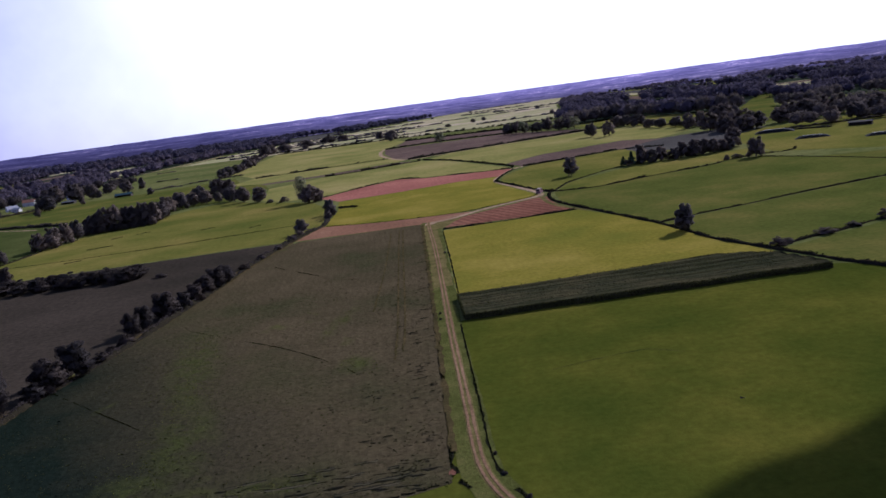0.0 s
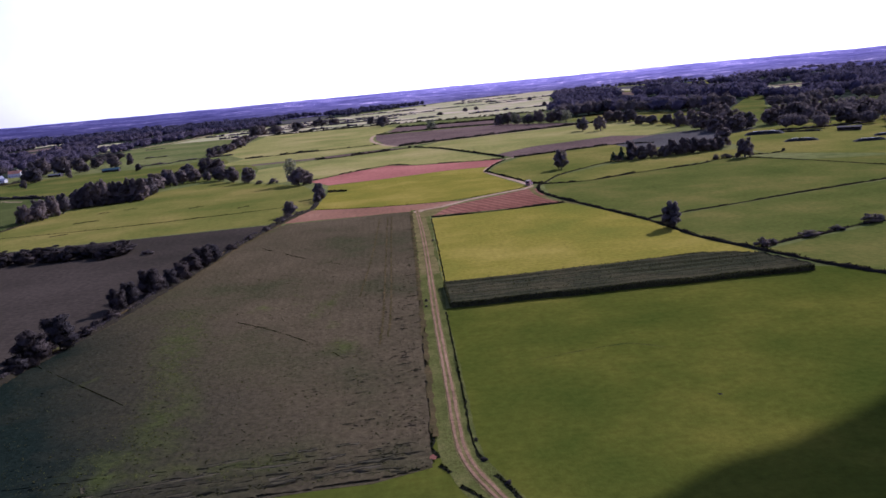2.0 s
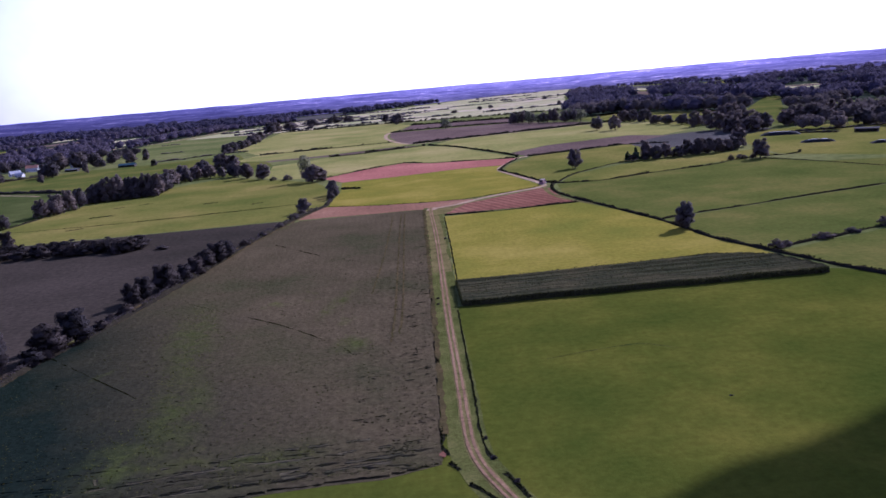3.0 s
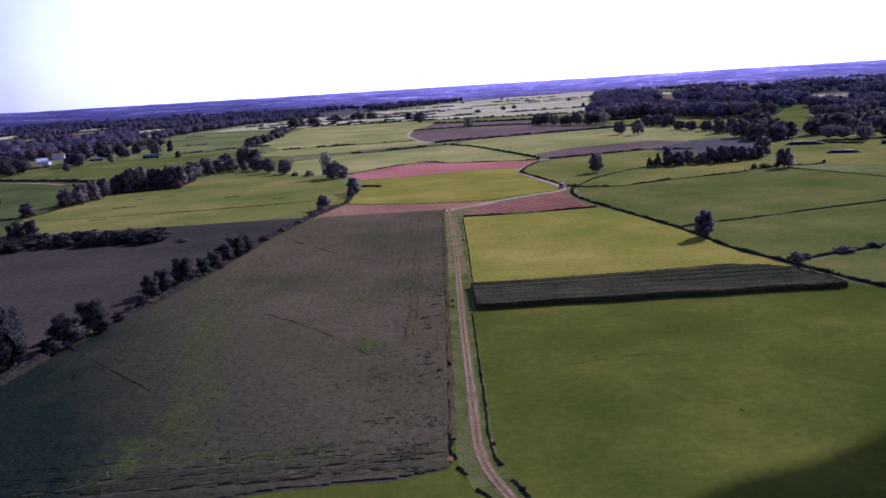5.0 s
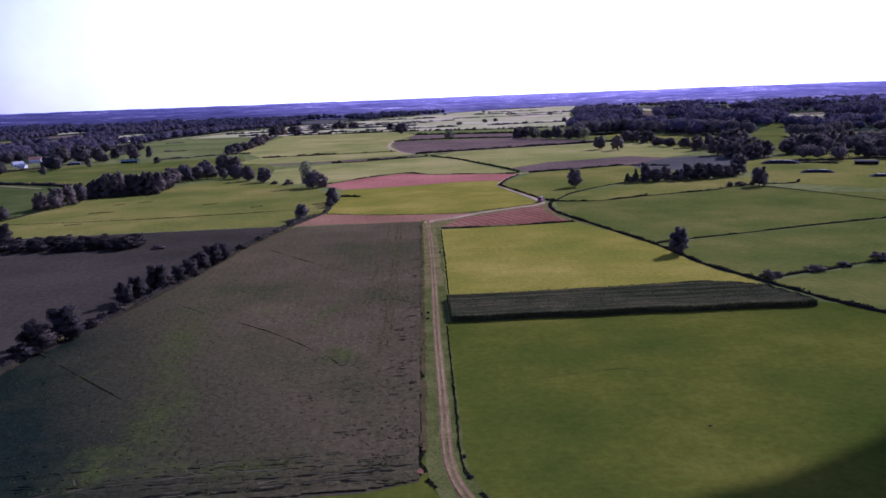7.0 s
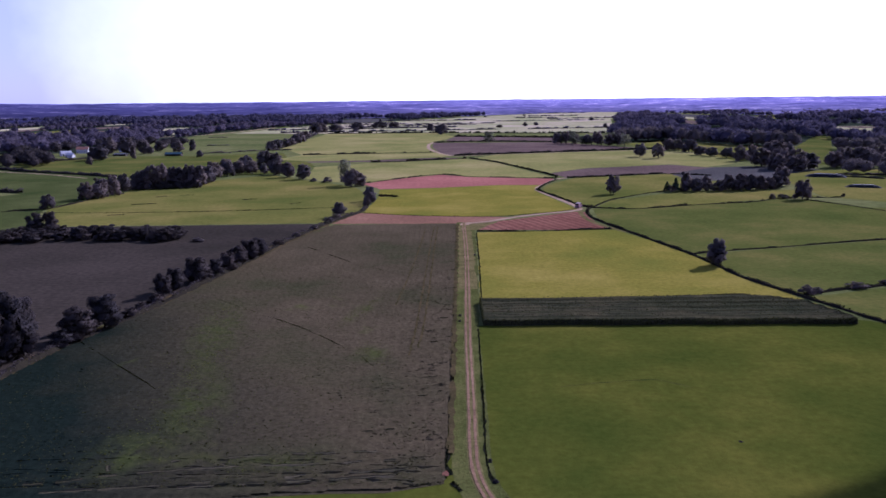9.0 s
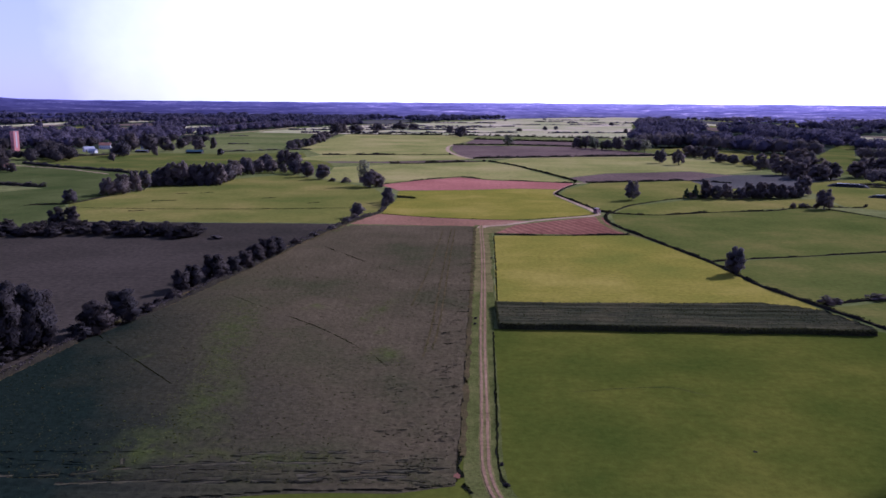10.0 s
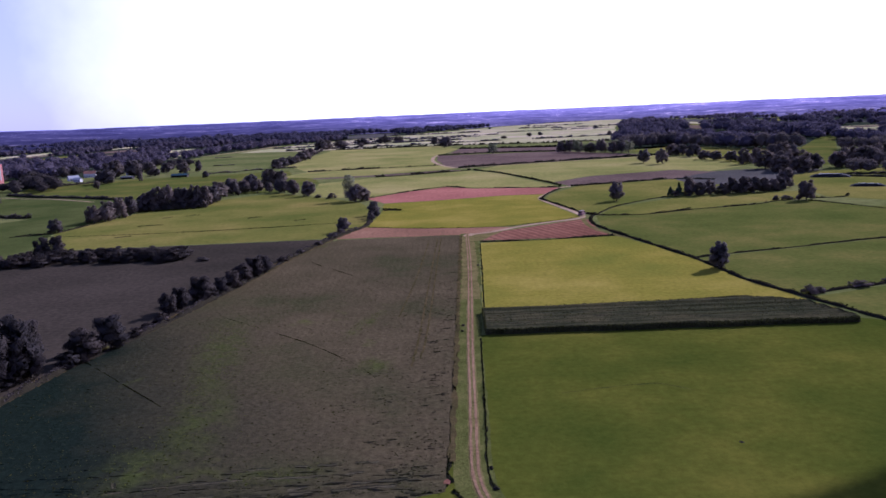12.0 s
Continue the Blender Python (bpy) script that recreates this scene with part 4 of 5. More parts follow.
def build_gashes():
    """Short dark hollows across the crop's edge beside the track."""
    rng = np.random.default_rng(29)
    spots = [(4.5, 307.6, 1.9), (4.4, 291.9, 1.6), (3.2, 277.9, 0.9), (4.1, 262.4, 2.1), (2.9, 234.4, 1.9), (1.5, 224.5, 1.4), (-2.2, 211.4, 1.0), (6.0, 351.3, 1.4), (6.6, 387.9, 1.5),
             (-0.5, 178.9, 1.2), (-1.0, 174.2, 1.0), (1.2, 169.0, 1.6), (-2.4, 162.5, 1.0), (-0.7, 201.9, 1.4), (-5.0, 219.5, 1.0), (-12.3, 167.6, 0.8), (-8.3, 144.7, 1.0), (-12.5, 143.9, 1.1), (2.0, 225.0, 1.1)]
    spots += [(rng.uniform(-1.5, 3.2), rng.uniform(150, 215), rng.uniform(0.4, 1.0)) for k in range(10)]
    verts, faces = [], []
    for x, y, a in spots:
        base = len(verts)
        for i in range(7):
            u = i / 3 - 1
            w = 0.22 * math.sqrt(max(0.05, 1 - u * u)) * rng.uniform(0.7, 1.2)
            mid = y + rng.uniform(-0.08, 0.08) + 0.1 * u
            verts += [(x + u * a, mid - w, 0.46), (x + u * a, mid, 0.40), (x + u * a, mid + w, 0.46)]
        for i in range(6):
            faces += [(base + 3 * i + k, base + 3 * i + 3 + k, base + 3 * i + 4 + k, base + 3 * i + 1 + k) for k in range(2)]
    tagged(mesh_object("crop_hollows", verts, faces, M_MUD), "short dark hollows across a crop's edge", "hollow", kind="stuff")


build_gashes()


def build_maize():
    """A strip of tall maize: closed canopy with ragged top and sides, and free leaves."""
    rng = np.random.default_rng(4)

    def outline(s):                      # near and far edge along the strip
        x = 13.2 + 104.5 * s
        near = 217.6 - 1.6 * s + 0.3 * np.sin(x * 0.21)
        far = np.interp(x, (13, 97, 112, 118), (243.0, 246.5, 238.5, 218.5))
        return x, near, max(far, near + 1.0)
    nu, nv = 300, 48
    verts, faces = [], []
    for i in range(nu + 1):
        x, a, b = outline(i / nu)
        for j in range(nv + 1):
            y = a + (b - a) * j / nv
            row = 0.10 * math.sin(y * 4.2) + 0.16 * math.sin(y * 1.1 + 0.6 * math.sin(x * 0.05))
            z = 1.70 + row + 0.22 * wobble(x, y, 0.08, 2) + rng.uniform(-0.04, 0.04)
            if i in (0, nu) or j in (0, nv):
                z -= rng.uniform(0.1, 0.5)
            verts.append((x + rng.uniform(-.12, .12), y + rng.uniform(-.12, .12), z))
    k = nv + 1
    for i in range(nu):
        for j in range(nv):
            faces.append((i * k + j, (i + 1) * k + j, (i + 1) * k + j + 1, i * k + j + 1))
    ring = [i * k for i in range(nu + 1)] + [nu * k + j for j in range(1, nv + 1)] + [i * k + nv for i in range(nu - 1, -1, -1)] + [j for j in range(nv - 1, 0, -1)]
    base = len(verts)
    verts += [(verts[q][0], verts[q][1], 0.0) for q in ring]
    for q in range(len(ring)):
        r = (q + 1) % len(ring)
        faces.append((ring[q], base + q, base + r, ring[r]))
    ob = tagged(mesh_object("maize_crop", verts, faces, M_MAIZE_BODY), "strip of tall dark green maize in rows", "crop", kind="stuff")
    pts = []
    for q in range(2500):
        s = rng.uniform(0, 1)
        x, a, b = outline(s)
        t = rng.uniform(0, 1)
        y = a + (b - a) * t
        y = round(y / 1.5) * 1.5 + rng.normal(0, 0.28)
        if a - 0.2 < y < b + 0.2:
            pts.append((x, y, 1.65 + rng.uniform(-0.2, 0.3)))
    for q in range(6000):
        s = rng.uniform(0, 1)
        x, a, b = outline(s)
        pts.append((x, a - rng.uniform(-0.1, 0.35), rng.uniform(0.2, 1.9)))
    for q in range(1500):
        pts.append((13.4 - rng.uniform(-0.1, 0.35), rng.uniform(218.0, 243), rng.uniform(0.2, 1.9)))
    v, f = cards(np.array(pts), 0.20, rng, 0.2, 1.3)
    quick_mesh("maize_leaf", v, f, M_MAIZE, ob)["kind"] = "stuff"


build_maize()

# ---- ditches and hedges ----
DITCH = "dark ditch line overgrown with rushes between pastures"


def ditch(pts, width=1.6, height=0.9, seed=1, gap=0.35, density=9, leaf=0.3, label=DITCH):
    bed = tagged(strip("ditch", pts, width, 0.085, M_MUD, ragged=0.5, seed=seed, step=1.0 if width < 1.05 else 3.0), label, "ditch", kind="structure")
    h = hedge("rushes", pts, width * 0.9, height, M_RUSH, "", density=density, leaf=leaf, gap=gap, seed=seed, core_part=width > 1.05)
    del h["category"]
    h.parent = bed
    h["label"] = "dark uneven rushes"


ditch([(89, 471), (83, 452), (80.5, 430), (83, 408), (88, 384), (93, 362), (102.5, 319), (105.5, 296), (108, 275), (116, 248), (121, 233), (127, 215), (140, 190)], 2.1, 1.25, 1, 0.15, 12, 0.24)
ditch([(103.5, 320), (117, 325.5), (143, 333), (171, 342), (190, 347.5), (260, 366)], 1.5, 0.9, 2, 0.38, 9, 0.22)
ditch([(118, 250), (134, 257), (144, 259.5), (160, 267), (179, 271.5), (230, 288)], 1.6, 1.2, 3, 0.4, 10, 0.24)
ditch([(87, 463), (113, 457.5), (150, 472), (187, 482), (206, 495), (222, 500)], 1.9, 1.2, 4, 0.38, 10, 0.28)
ditch([(89, 466), (97, 483), (106, 499), (130, 526), (154, 546)], 1.8, 0.7, 5, 0.25, 8, 0.24)
ditch([(66, 562), (74, 519), (83, 474), (88, 463)], 1.9, 1.4, 6, 0.15, 12, label="dark hedge bank beside a gravel road")
ditch([(91, 634), (78, 600), (70, 574), (67, 560)], 1.8, 1.2, 61, 0.3, 12, label="dark hedge bank beside a gravel road")
ditch([(11.6, 214), (11.0, 185), (10.5, 160), (9.9, 138), (10.0, 128), (10.8, 122.5)], 0.42, 0.6, 7, 0.25, 14, 0.2, label="narrow dark ditch with rushes beside a track")
ditch([(14, 250), (15.4, 300), (17.2, 378)], 0.4, 0.4, 8, 0.6, 7, 0.18, label="narrow dark ditch with rushes beside a track")
ditch([(17.5, 382), (36, 381), (56, 382), (84, 385.5)], 1.5, 1.0, 9, 0.35, 8, 0.25, label="dark grassy balk between fields")
ditch([(3.2, 137), (2.6, 130), (3.6, 126)], 1.0, 0.9, 11, 0.1, 12, 0.22, label="dark weedy rim between crop and verge")
ditch([(3.8, 123.2), (5.0, 120.2)], 0.8, 0.4, 12, 0.0, 14, 0.2, label="dark ditch mouth beside a track bend")
ditch([(12.1, 117.8), (13.4, 113.9), (14.8, 109.4)], 0.8, 0.4, 13, 0.0, 14, 0.2, label="dark ditch mouth beside a track bend")
ditch([(6.4, 115.4), (8.2, 112.7), (10.0, 109.3)], 0.7, 0.4, 113, 0.0, 14, 0.2, label="dark ditch mouth beside a track bend")
ditch([(28, 873), (54, 812), (90, 672), (91, 645)], 2.2, 1.5, 14, 0.25, 9, 0.5)
ditch([(24, 872), (-30, 843), (-44, 833), (-76, 829)], 3.0, 2.6, 15, 0.35, 9, 0.6)
ditch([(12, 915), (62, 937), (160, 970), (262, 999)], 3.6, 3.2, 16, 0.1, 7, 0.6)
ditch([(-168, 955), (-90, 968), (-11, 980)], 3.4, 2.6, 17, 0.45, 6, 0.6)
ditch([(-62, 616), (-31, 657), (-2, 684), (22, 662), (60, 650), (89, 641)], 1.6, 1.0, 18, 0.5, 8, 0.45)
ditch([(-16, 1207), (62, 1222), (168, 1186)], 3.5, 2.5, 19, 0.1, 6, 0.8)
ditch([(17, 1400), (100, 1362), (186, 1322)], 5, 3.5, 20, 0.1, 5, 1.0)
ditch([(-230, 1582), (-8, 1566), (150, 1512), (296, 1485)], 7, 4.5, 21, 0.35, 4, 1.2)
ditch([(100, 643), (140, 656), (186, 672)], 2.2, 1.6, 22, 0.35, 9, 0.5)
ditch([(186, 671), (205, 660), (218, 650)], 1.8, 1.4, 23, 0.2, 8, 0.4)
ditch([(224, 492), (240, 455), (258, 400), (275, 350)], 2.2, 0.5, 24, 0.5, 6, 0.4, label="faint dark ditch across a meadow")
ditch([(228, 504), (240, 500), (252, 503), (262, 520)], 2.0, 0.9, 25, 0.3, 6, 0.4, label="faint dark ditch across a meadow")
ditch([(-262, 470), (-250, 476), (-240, 481), (-236, 500), (-234, 524)], 1.6, 1.2, 26, 0.3, 8, 0.4)
ditch([(-240, 467), (-205, 462), (-150, 462), (-100, 468), (-62, 476)], 0.9, 0.45, 27, 0.55, 6, 0.35, label="broken dark rill across a meadow")
for k, (x, y, a) in enumerate(((-186, 452, 4), (-188, 500, 7), (-191, 540, 3), (-176, 548, 4), (-126, 520, 4), (-92, 497, 3))):
    ditch([(x - a, y - 2.5), (x, y + 0.6), (x + a, y + 2)], 1.3, 0.4, 300 + k, 0.2, 8, 0.28, label="dark weedy streak in a meadow")
ditch([(-42, 530), (-38, 531), (-33, 529), (-30, 526)], 5.2, 1.6, 28, 0.0, 26, 0.4, label="dark reedy pool in a meadow")
ditch([(-44, 450), (-15, 438.5), (11, 433), (34, 433), (60, 446), (74, 455)], 0.7, 0.4, 29, 0.6, 7, 0.3, label="dark grassy balk between fields")
ditch([(-96, 205.5), (-80, 188), (-69, 176), (-59.6, 165.6)], 0.5, 0.4, 30, 0.3, 26, 0.16, label="weedy furrow across a crop")
ditch([(-72, 250.7), (-52, 230.4), (-35.5, 213), (-20.6, 193), (-15, 182.5)], 0.45, 0.4, 31, 0.3, 26, 0.15, label="weedy furrow across a crop")
ditch([(-58.7, 344), (-34.5, 308), (-19.7, 290.7)], 0.45, 0.4, 32, 0.4, 22, 0.16, label="weedy furrow across a crop")

tagged(strip("hedge_bank", [(-112, 140), (-104, 165), (-98.5, 200), (-90.5, 233), (-83, 275), (-77, 313), (-71.5, 353), (-59.5, 412), (-47, 456)], 5.5, 0.065, M_MARGIN, ragged=1.2, step=2.0), "rough weedy bank under a hedgerow", "verge", kind="structure")
hedge("hedge", [(-114, 138), (-104, 165), (-98.5, 200), (-94, 216), (-90.5, 233), (-83, 275), (-77, 313), (-71.5, 353), (-59.5, 412), (-46, 460), (-47, 500)], 3.0, 2.1, M_LEAF_DARKENED,
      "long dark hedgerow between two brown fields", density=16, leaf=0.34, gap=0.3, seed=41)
hedge("hedge", [(-436, 784), (-390, 752), (-335, 722), (-282, 688)], 4.0, 3.2, M_LEAF_DARKENED, "dark clipped hedge beside a lane", density=22, leaf=0.5, seed=42)
hedge("hedge", [(-408, 620), (-350, 589), (-302, 572)], 4.5, 3.4, M_LEAF_DARKENED, "dark thick hedge across a pasture", density=18, leaf=0.5, seed=43)
hedge("hedge", [(-465, 868), (-425, 905), (-400, 948)], 4.0, 3.0, M_LEAF_DARKENED, "dark garden hedge before village houses", density=14, leaf=0.5, seed=44)
hedge("hedge", [(-300, 1000), (-250, 1040), (-200, 1060)], 4.0, 2.6, M_LEAF_DARK, "dark hedge across a far meadow", density=9, leaf=0.6, gap=0.4, seed=45)
hedge("hedge", [(-229, 1050), (-224, 1140), (-228, 1264), (-250, 1580)], 6.0, 4.0, M_LEAF_DARK, "straggling hedge line with trees", density=7, leaf=0.8, gap=0.4, seed=46)
hedge("hedge", [(312, 634), (326, 624), (338, 610)], 2.5, 1.8, M_LEAF_DARKENED, "dark clipped hedge behind a meadow", density=12, leaf=0.4, seed=48)
hedge("hedge", [(318, 648), (350, 642), (400, 640)], 3.0, 2.0, M_LEAF_DARK, "dark hedge behind farm sheds", density=10, leaf=0.5, seed=47)

for k, (x, y) in enumerate(((-410, 1458), (-333, 1186), (-284, 1010))):
    hedge("hedge", [(x - 16, y - 3), (x, y + 2), (x + 17, y + 1)], 3.0, 1.6, M_LEAF_DARK, "short dark hedge in a far meadow", density=9, leaf=0.6, gap=0.3, seed=480 + k)

# ---- trees ----
HEDGEROW = "hedgerow trees between brown fields"
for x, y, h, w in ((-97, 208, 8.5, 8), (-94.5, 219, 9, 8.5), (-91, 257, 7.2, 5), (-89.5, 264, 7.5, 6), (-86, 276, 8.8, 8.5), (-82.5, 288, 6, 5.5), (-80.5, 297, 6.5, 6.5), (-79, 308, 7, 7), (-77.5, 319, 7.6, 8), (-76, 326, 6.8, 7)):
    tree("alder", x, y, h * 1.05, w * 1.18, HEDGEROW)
for x, y, h, w in ((-99, 202, 4.5, 7), (-91.5, 238, 2.6, 5), (-92, 231, 3, 5), (-90, 247, 3.4, 6), (-84, 282, 4, 5), (-72.5, 350, 2.6, 5), (-68, 371, 2.2, 5), (-63, 392, 2.2, 5), (-59.5, 416, 3, 6), (-57, 428, 3.2, 6), (-45.5, 482, 5.5, 6), (-91, 627, 4.5, 9), (-103, 636, 3, 6)):
    tree("thorn" if y < 360 else "shrub", x, y, h, w, "hedgerow shrubs between brown fields")
tree("broad", -56.5, 437, 8, 8, HEDGEROW)
tree("broad", -46, 506, 9.5, 8, HEDGEROW)
tree("dark", -44.5, 494, 7, 7, HEDGEROW)
tree("dark", -68, 594, 13, 14, HEDGEROW)
tree("dark", -62, 598, 10, 9, HEDGEROW)
tree("poplar", -74, 603, 19.5, 11, HEDGEROW)

wood_rng = np.random.default_rng(21)
for k in range(34):
    t, u = wood_rng.uniform(0, 1), wood_rng.uniform(0, 1)
    y = 142 + 52 * t
    edge = np.interp(y, (140, 159, 176, 190, 197), (-113, -107, -113, -104, -103))
    x = edge - 2 - 44 * u ** 1.3
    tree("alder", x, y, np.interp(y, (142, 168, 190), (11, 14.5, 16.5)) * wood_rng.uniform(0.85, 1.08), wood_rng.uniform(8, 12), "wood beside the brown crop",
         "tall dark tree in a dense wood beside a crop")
for k in range(12):
    t = k / 11
    tree("thorn", -106 - 8 * (1 - t) + wood_rng.uniform(-1.5, 1.5), 143 + 52 * t, wood_rng.uniform(3, 6), wood_rng.uniform(5, 7), "wood beside the brown crop", "low dark shrub at a wood's edge")

for k in range(52):
    t = wood_rng.uniform(0, 1)
    tree("thorn", -229 + 111 * t, np.interp(t, (0, 1), (361, 362)) + wood_rng.uniform(0, 22) * (1 - 0.3 * t), wood_rng.uniform(4.4, 6.2), wood_rng.uniform(8, 11), "scrub island in the stubble", "dark dense scrub in a stubble field")
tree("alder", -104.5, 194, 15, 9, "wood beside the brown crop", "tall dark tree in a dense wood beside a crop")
for k in range(12):
    tree("thorn", -236 + 3.2 * k + wood_rng.uniform(-1, 1), 354.5 + wood_rng.uniform(0, 14), 1.4 + 0.2 * k + wood_rng.uniform(-0.3, 0.3), wood_rng.uniform(5, 8), "scrub island in the stubble", "low dark thorn scrub in a stubble field")
tree("alder", -197, 382, 11, 8.5, "scrub island in the stubble")
tree("alder", -190, 384, 11.5, 8.5, "scrub island in the stubble")
tree("shrub", -112, 361, 1.8, 6, "scrub island in the stubble")

COPSE = "dense tree line round the west meadow"
for k in range(12):
    t = k / 11
    tree("dark", -229 + 44 * t + wood_rng.uniform(-1.5, 1.5), 586 + 14 * t + wood_rng.uniform(0, 9), np.interp(t, (0, 0.25, 1), (11, 17, 16)) * wood_rng.uniform(0.92, 1.12), wood_rng.uniform(9, 12), COPSE)
for k in range(8):
    tree("shrub", -228 + 44 * k / 7, 584 + 13 * k / 7, wood_rng.uniform(4, 7), 8, COPSE, "low dark shrub under a tree line")
for x, y, h, w in ((-186, 628, 14, 11), (-188, 646, 13, 11), (-191, 668, 14, 12), (-186, 690, 13, 11), (-180, 706, 12, 11), (-169, 708, 12, 10), (-159, 708, 9, 8), (-148, 700, 12, 10), (-142, 694, 11, 8), (-131, 674, 13, 11), (-115, 655, 12.5, 11), (-184, 742, 14, 14), (-170, 765, 17, 15), (-162, 770, 15, 12), (-200, 735, 12, 12), (-176, 725, 9, 10)):
    tree("broad" if h < 13 else "dark", x, y, h, w * 1.18, COPSE)
for x, y, h in ((-236, 527, 12), (-232, 540, 13.5), (-229, 552, 14), (-226, 563, 14), (-231, 533, 10)):
    tree("dark", x, y, h, 10.5, "small copse in the west pasture")
tree("dark", -240, 482, 9, 8.5, "", "small dark tree alone in a pasture")

tree("broad", 105.5, 296.5, 10.3, 8.0, "", "single round deciduous tree beside a ditch")
tree("broad", 113.5, 529, 13.0, 9.5, "", "single dense dark tree in a meadow")
tree("dark", 223, 493, 12.5, 11.5, "", "single round dark tree beside a ditch")
for x, y, h, w in ((119, 251, 3.0, 6), (123, 253, 1.8, 5), (139, 258.5, 2.2, 7), (151, 263, 1.8, 5), (167, 269, 3.2, 7), (171, 270, 2.6, 5), (206, 497, 3.4, 5), (213, 498, 3, 7)):
    tree("shrub", x, y, h, w, "shrubs along the ditches")
GROVE = "small grove across the meadow"
tree("conifer", 153, 543, 7, 6, GROVE)
tree("conifer", 158, 541, 10, 6, GROVE)
for x, y, h, w in ((166, 545, 13, 8), (172, 540, 9.5, 8), (180, 546, 10, 9), (188, 541, 8, 8), (196, 546, 11, 9), (203, 543, 11.5, 9), (211, 547, 11, 10), (218, 548, 10, 9), (226, 551, 8.5, 9), (233, 556, 9, 9), (241, 568, 14.5, 12), (170, 549, 9, 8), (207, 552, 11, 9)):
    tree("dark", x, y, h, w, GROVE)
for k in range(9):
    tree("shrub", 156 + 9 * k, 541 + 1.2 * k, 4.5, 8, GROVE, "low dark shrub under grove trees")

tree("broad", 212, 870, 15, 13, "meadow trees before the wood")
tree("broad", 226, 848, 16, 13, "meadow trees before the wood")
for x, y, h, w in ((272, 978, 14, 13), (281, 968, 14, 13), (287, 945, 15, 14), (284, 890, 10, 14), (289, 866, 10, 13), (296, 842, 11, 13), (293, 797, 16, 10), (311, 812, 15, 10), (300, 805, 10, 9), (338, 838, 17, 12), (350, 842, 19, 13), (360, 846, 16, 12), (290, 733, 17, 15), (300, 716, 18, 16), (314, 716, 17, 15), (288, 694, 15, 14), (302, 683, 14, 14), (316, 694, 15, 14), (347, 712, 15, 13), (358, 720, 18, 15), (374, 724, 18, 16), (396, 735, 19, 16), (415, 738, 18, 15), (365, 660, 13, 13), (384, 655, 14, 13), (405, 665, 15, 14), (425, 690, 17, 15)):
    tree("dark" if h > 13 else "broad", x, y, h, w * 1.2, "trees round the eastern farm")
def open_ride(x, y):
    """The green ride that runs out between the eastern woods."""
    return 0.428 + 0.03 * (y > 1040) < (x - 3) / y < 0.482 - 0.008 * (y > 1040) and 690 < y < 1300


farm_trees = []
for k in range(34):
    x, y = ((wood_rng.uniform(450, 640), wood_rng.uniform(930, 1010)) if k % 2 else (wood_rng.uniform(335, 480), wood_rng.uniform(715, 765)))
    if not open_ride(x, y):
        farm_trees.append((x, y, wood_rng.uniform(12, 17), wood_rng.uniform(13, 18)))
for k in range(58):
    u, depth = wood_rng.uniform(0, 1), wood_rng.uniform(0, 1) ** 1.5
    x, y = 330 + 90 * u + 150 * depth, 655 - 105 * u + 210 * depth
    if not open_ride(x, y):
        farm_trees.append((x, y, wood_rng.uniform(8, 13) + 4 * depth, wood_rng.uniform(11, 16)))
leaf_mass("farm_wood", farm_trees, 61, "dense dark trees round and behind low farm sheds", 300, M_LEAF_DARK)
for k in range(14):
    t = k / 13
    tree("willow" if k % 2 else "broad", 160 + 78 * t, 1150 - 82 * t + wood_rng.uniform(-8, 8), wood_rng.uniform(12, 19), wood_rng.uniform(12, 16), "tree belt at the umber field")
tree("willow", 66, 1195, 15, 17, "", "single grey-green tree at a brown field's edge")
tree("dark", -7, 1525, 19, 24, "", "single dark spreading tree in far meadows")
tree("dark", -30, 1645, 17, 14, "", "single dark tree in far meadows")
tree("dark", -7, 1484, 9, 8, "", "small dark tree in far meadows")
for x, y, h, w in ((-229, 1064, 12, 14), (-226, 1090, 13, 14), (-223, 1130, 12, 14), (-222, 1165, 11, 14), (-226, 1230, 14, 17), (-229, 1275, 15, 18), (-245, 1420, 12, 16), (-256, 1600, 22, 24), (-250, 1640, 20, 26), (-230, 1700, 16, 30), (-190, 1770, 15, 30), (-150, 1860, 16, 34), (-120, 1900, 14, 28)):
    tree("dark", x, y, h, w, "trees along the far hedge line")
for x, y, h, w in ((-357, 921, 15, 6.5), (-367, 830, 9, 7), (-331, 1056, 16, 9), (-285, 935, 8, 8), (-367, 1003, 9.5, 8), (-398, 1140, 9, 12), (-386, 1146, 8, 9), (-395, 1000, 22, 20), (-412, 985, 23, 20), (-378, 1010, 18, 15), (-385, 900, 17, 17), (-395, 905, 15, 13), (-345, 1040, 14, 15), (-375, 1060, 14, 14)):
    tree("dark", x, y, h, w, "trees round the village")
village_trees = []
for k in range(60):
    x, y = wood_rng.uniform(-600, -400), wood_rng.uniform(790, 1040)
    if (x + 466) ** 2 + (y - 974) ** 2 < 900 or (-482 < x and y > 880) or (-556 < x < -500 and 850 < y < 985):
        continue
    village_trees.append((x, y, wood_rng.uniform(10, 16), wood_rng.uniform(12, 17)))
for k in range(70):
    x, y = wood_rng.uniform(-690, -395), wood_rng.uniform(1000, 1250)
    if (x + 466) ** 2 + (y - 1000) ** 2 < 2600 or (x + 590) ** 2 + (y - 1265) ** 2 < 1200 or (x + 418) ** 2 + (y - 1040) ** 2 < 500:
        continue
    village_trees.append((x, y, wood_rng.uniform(8, 13), wood_rng.uniform(12, 18)))
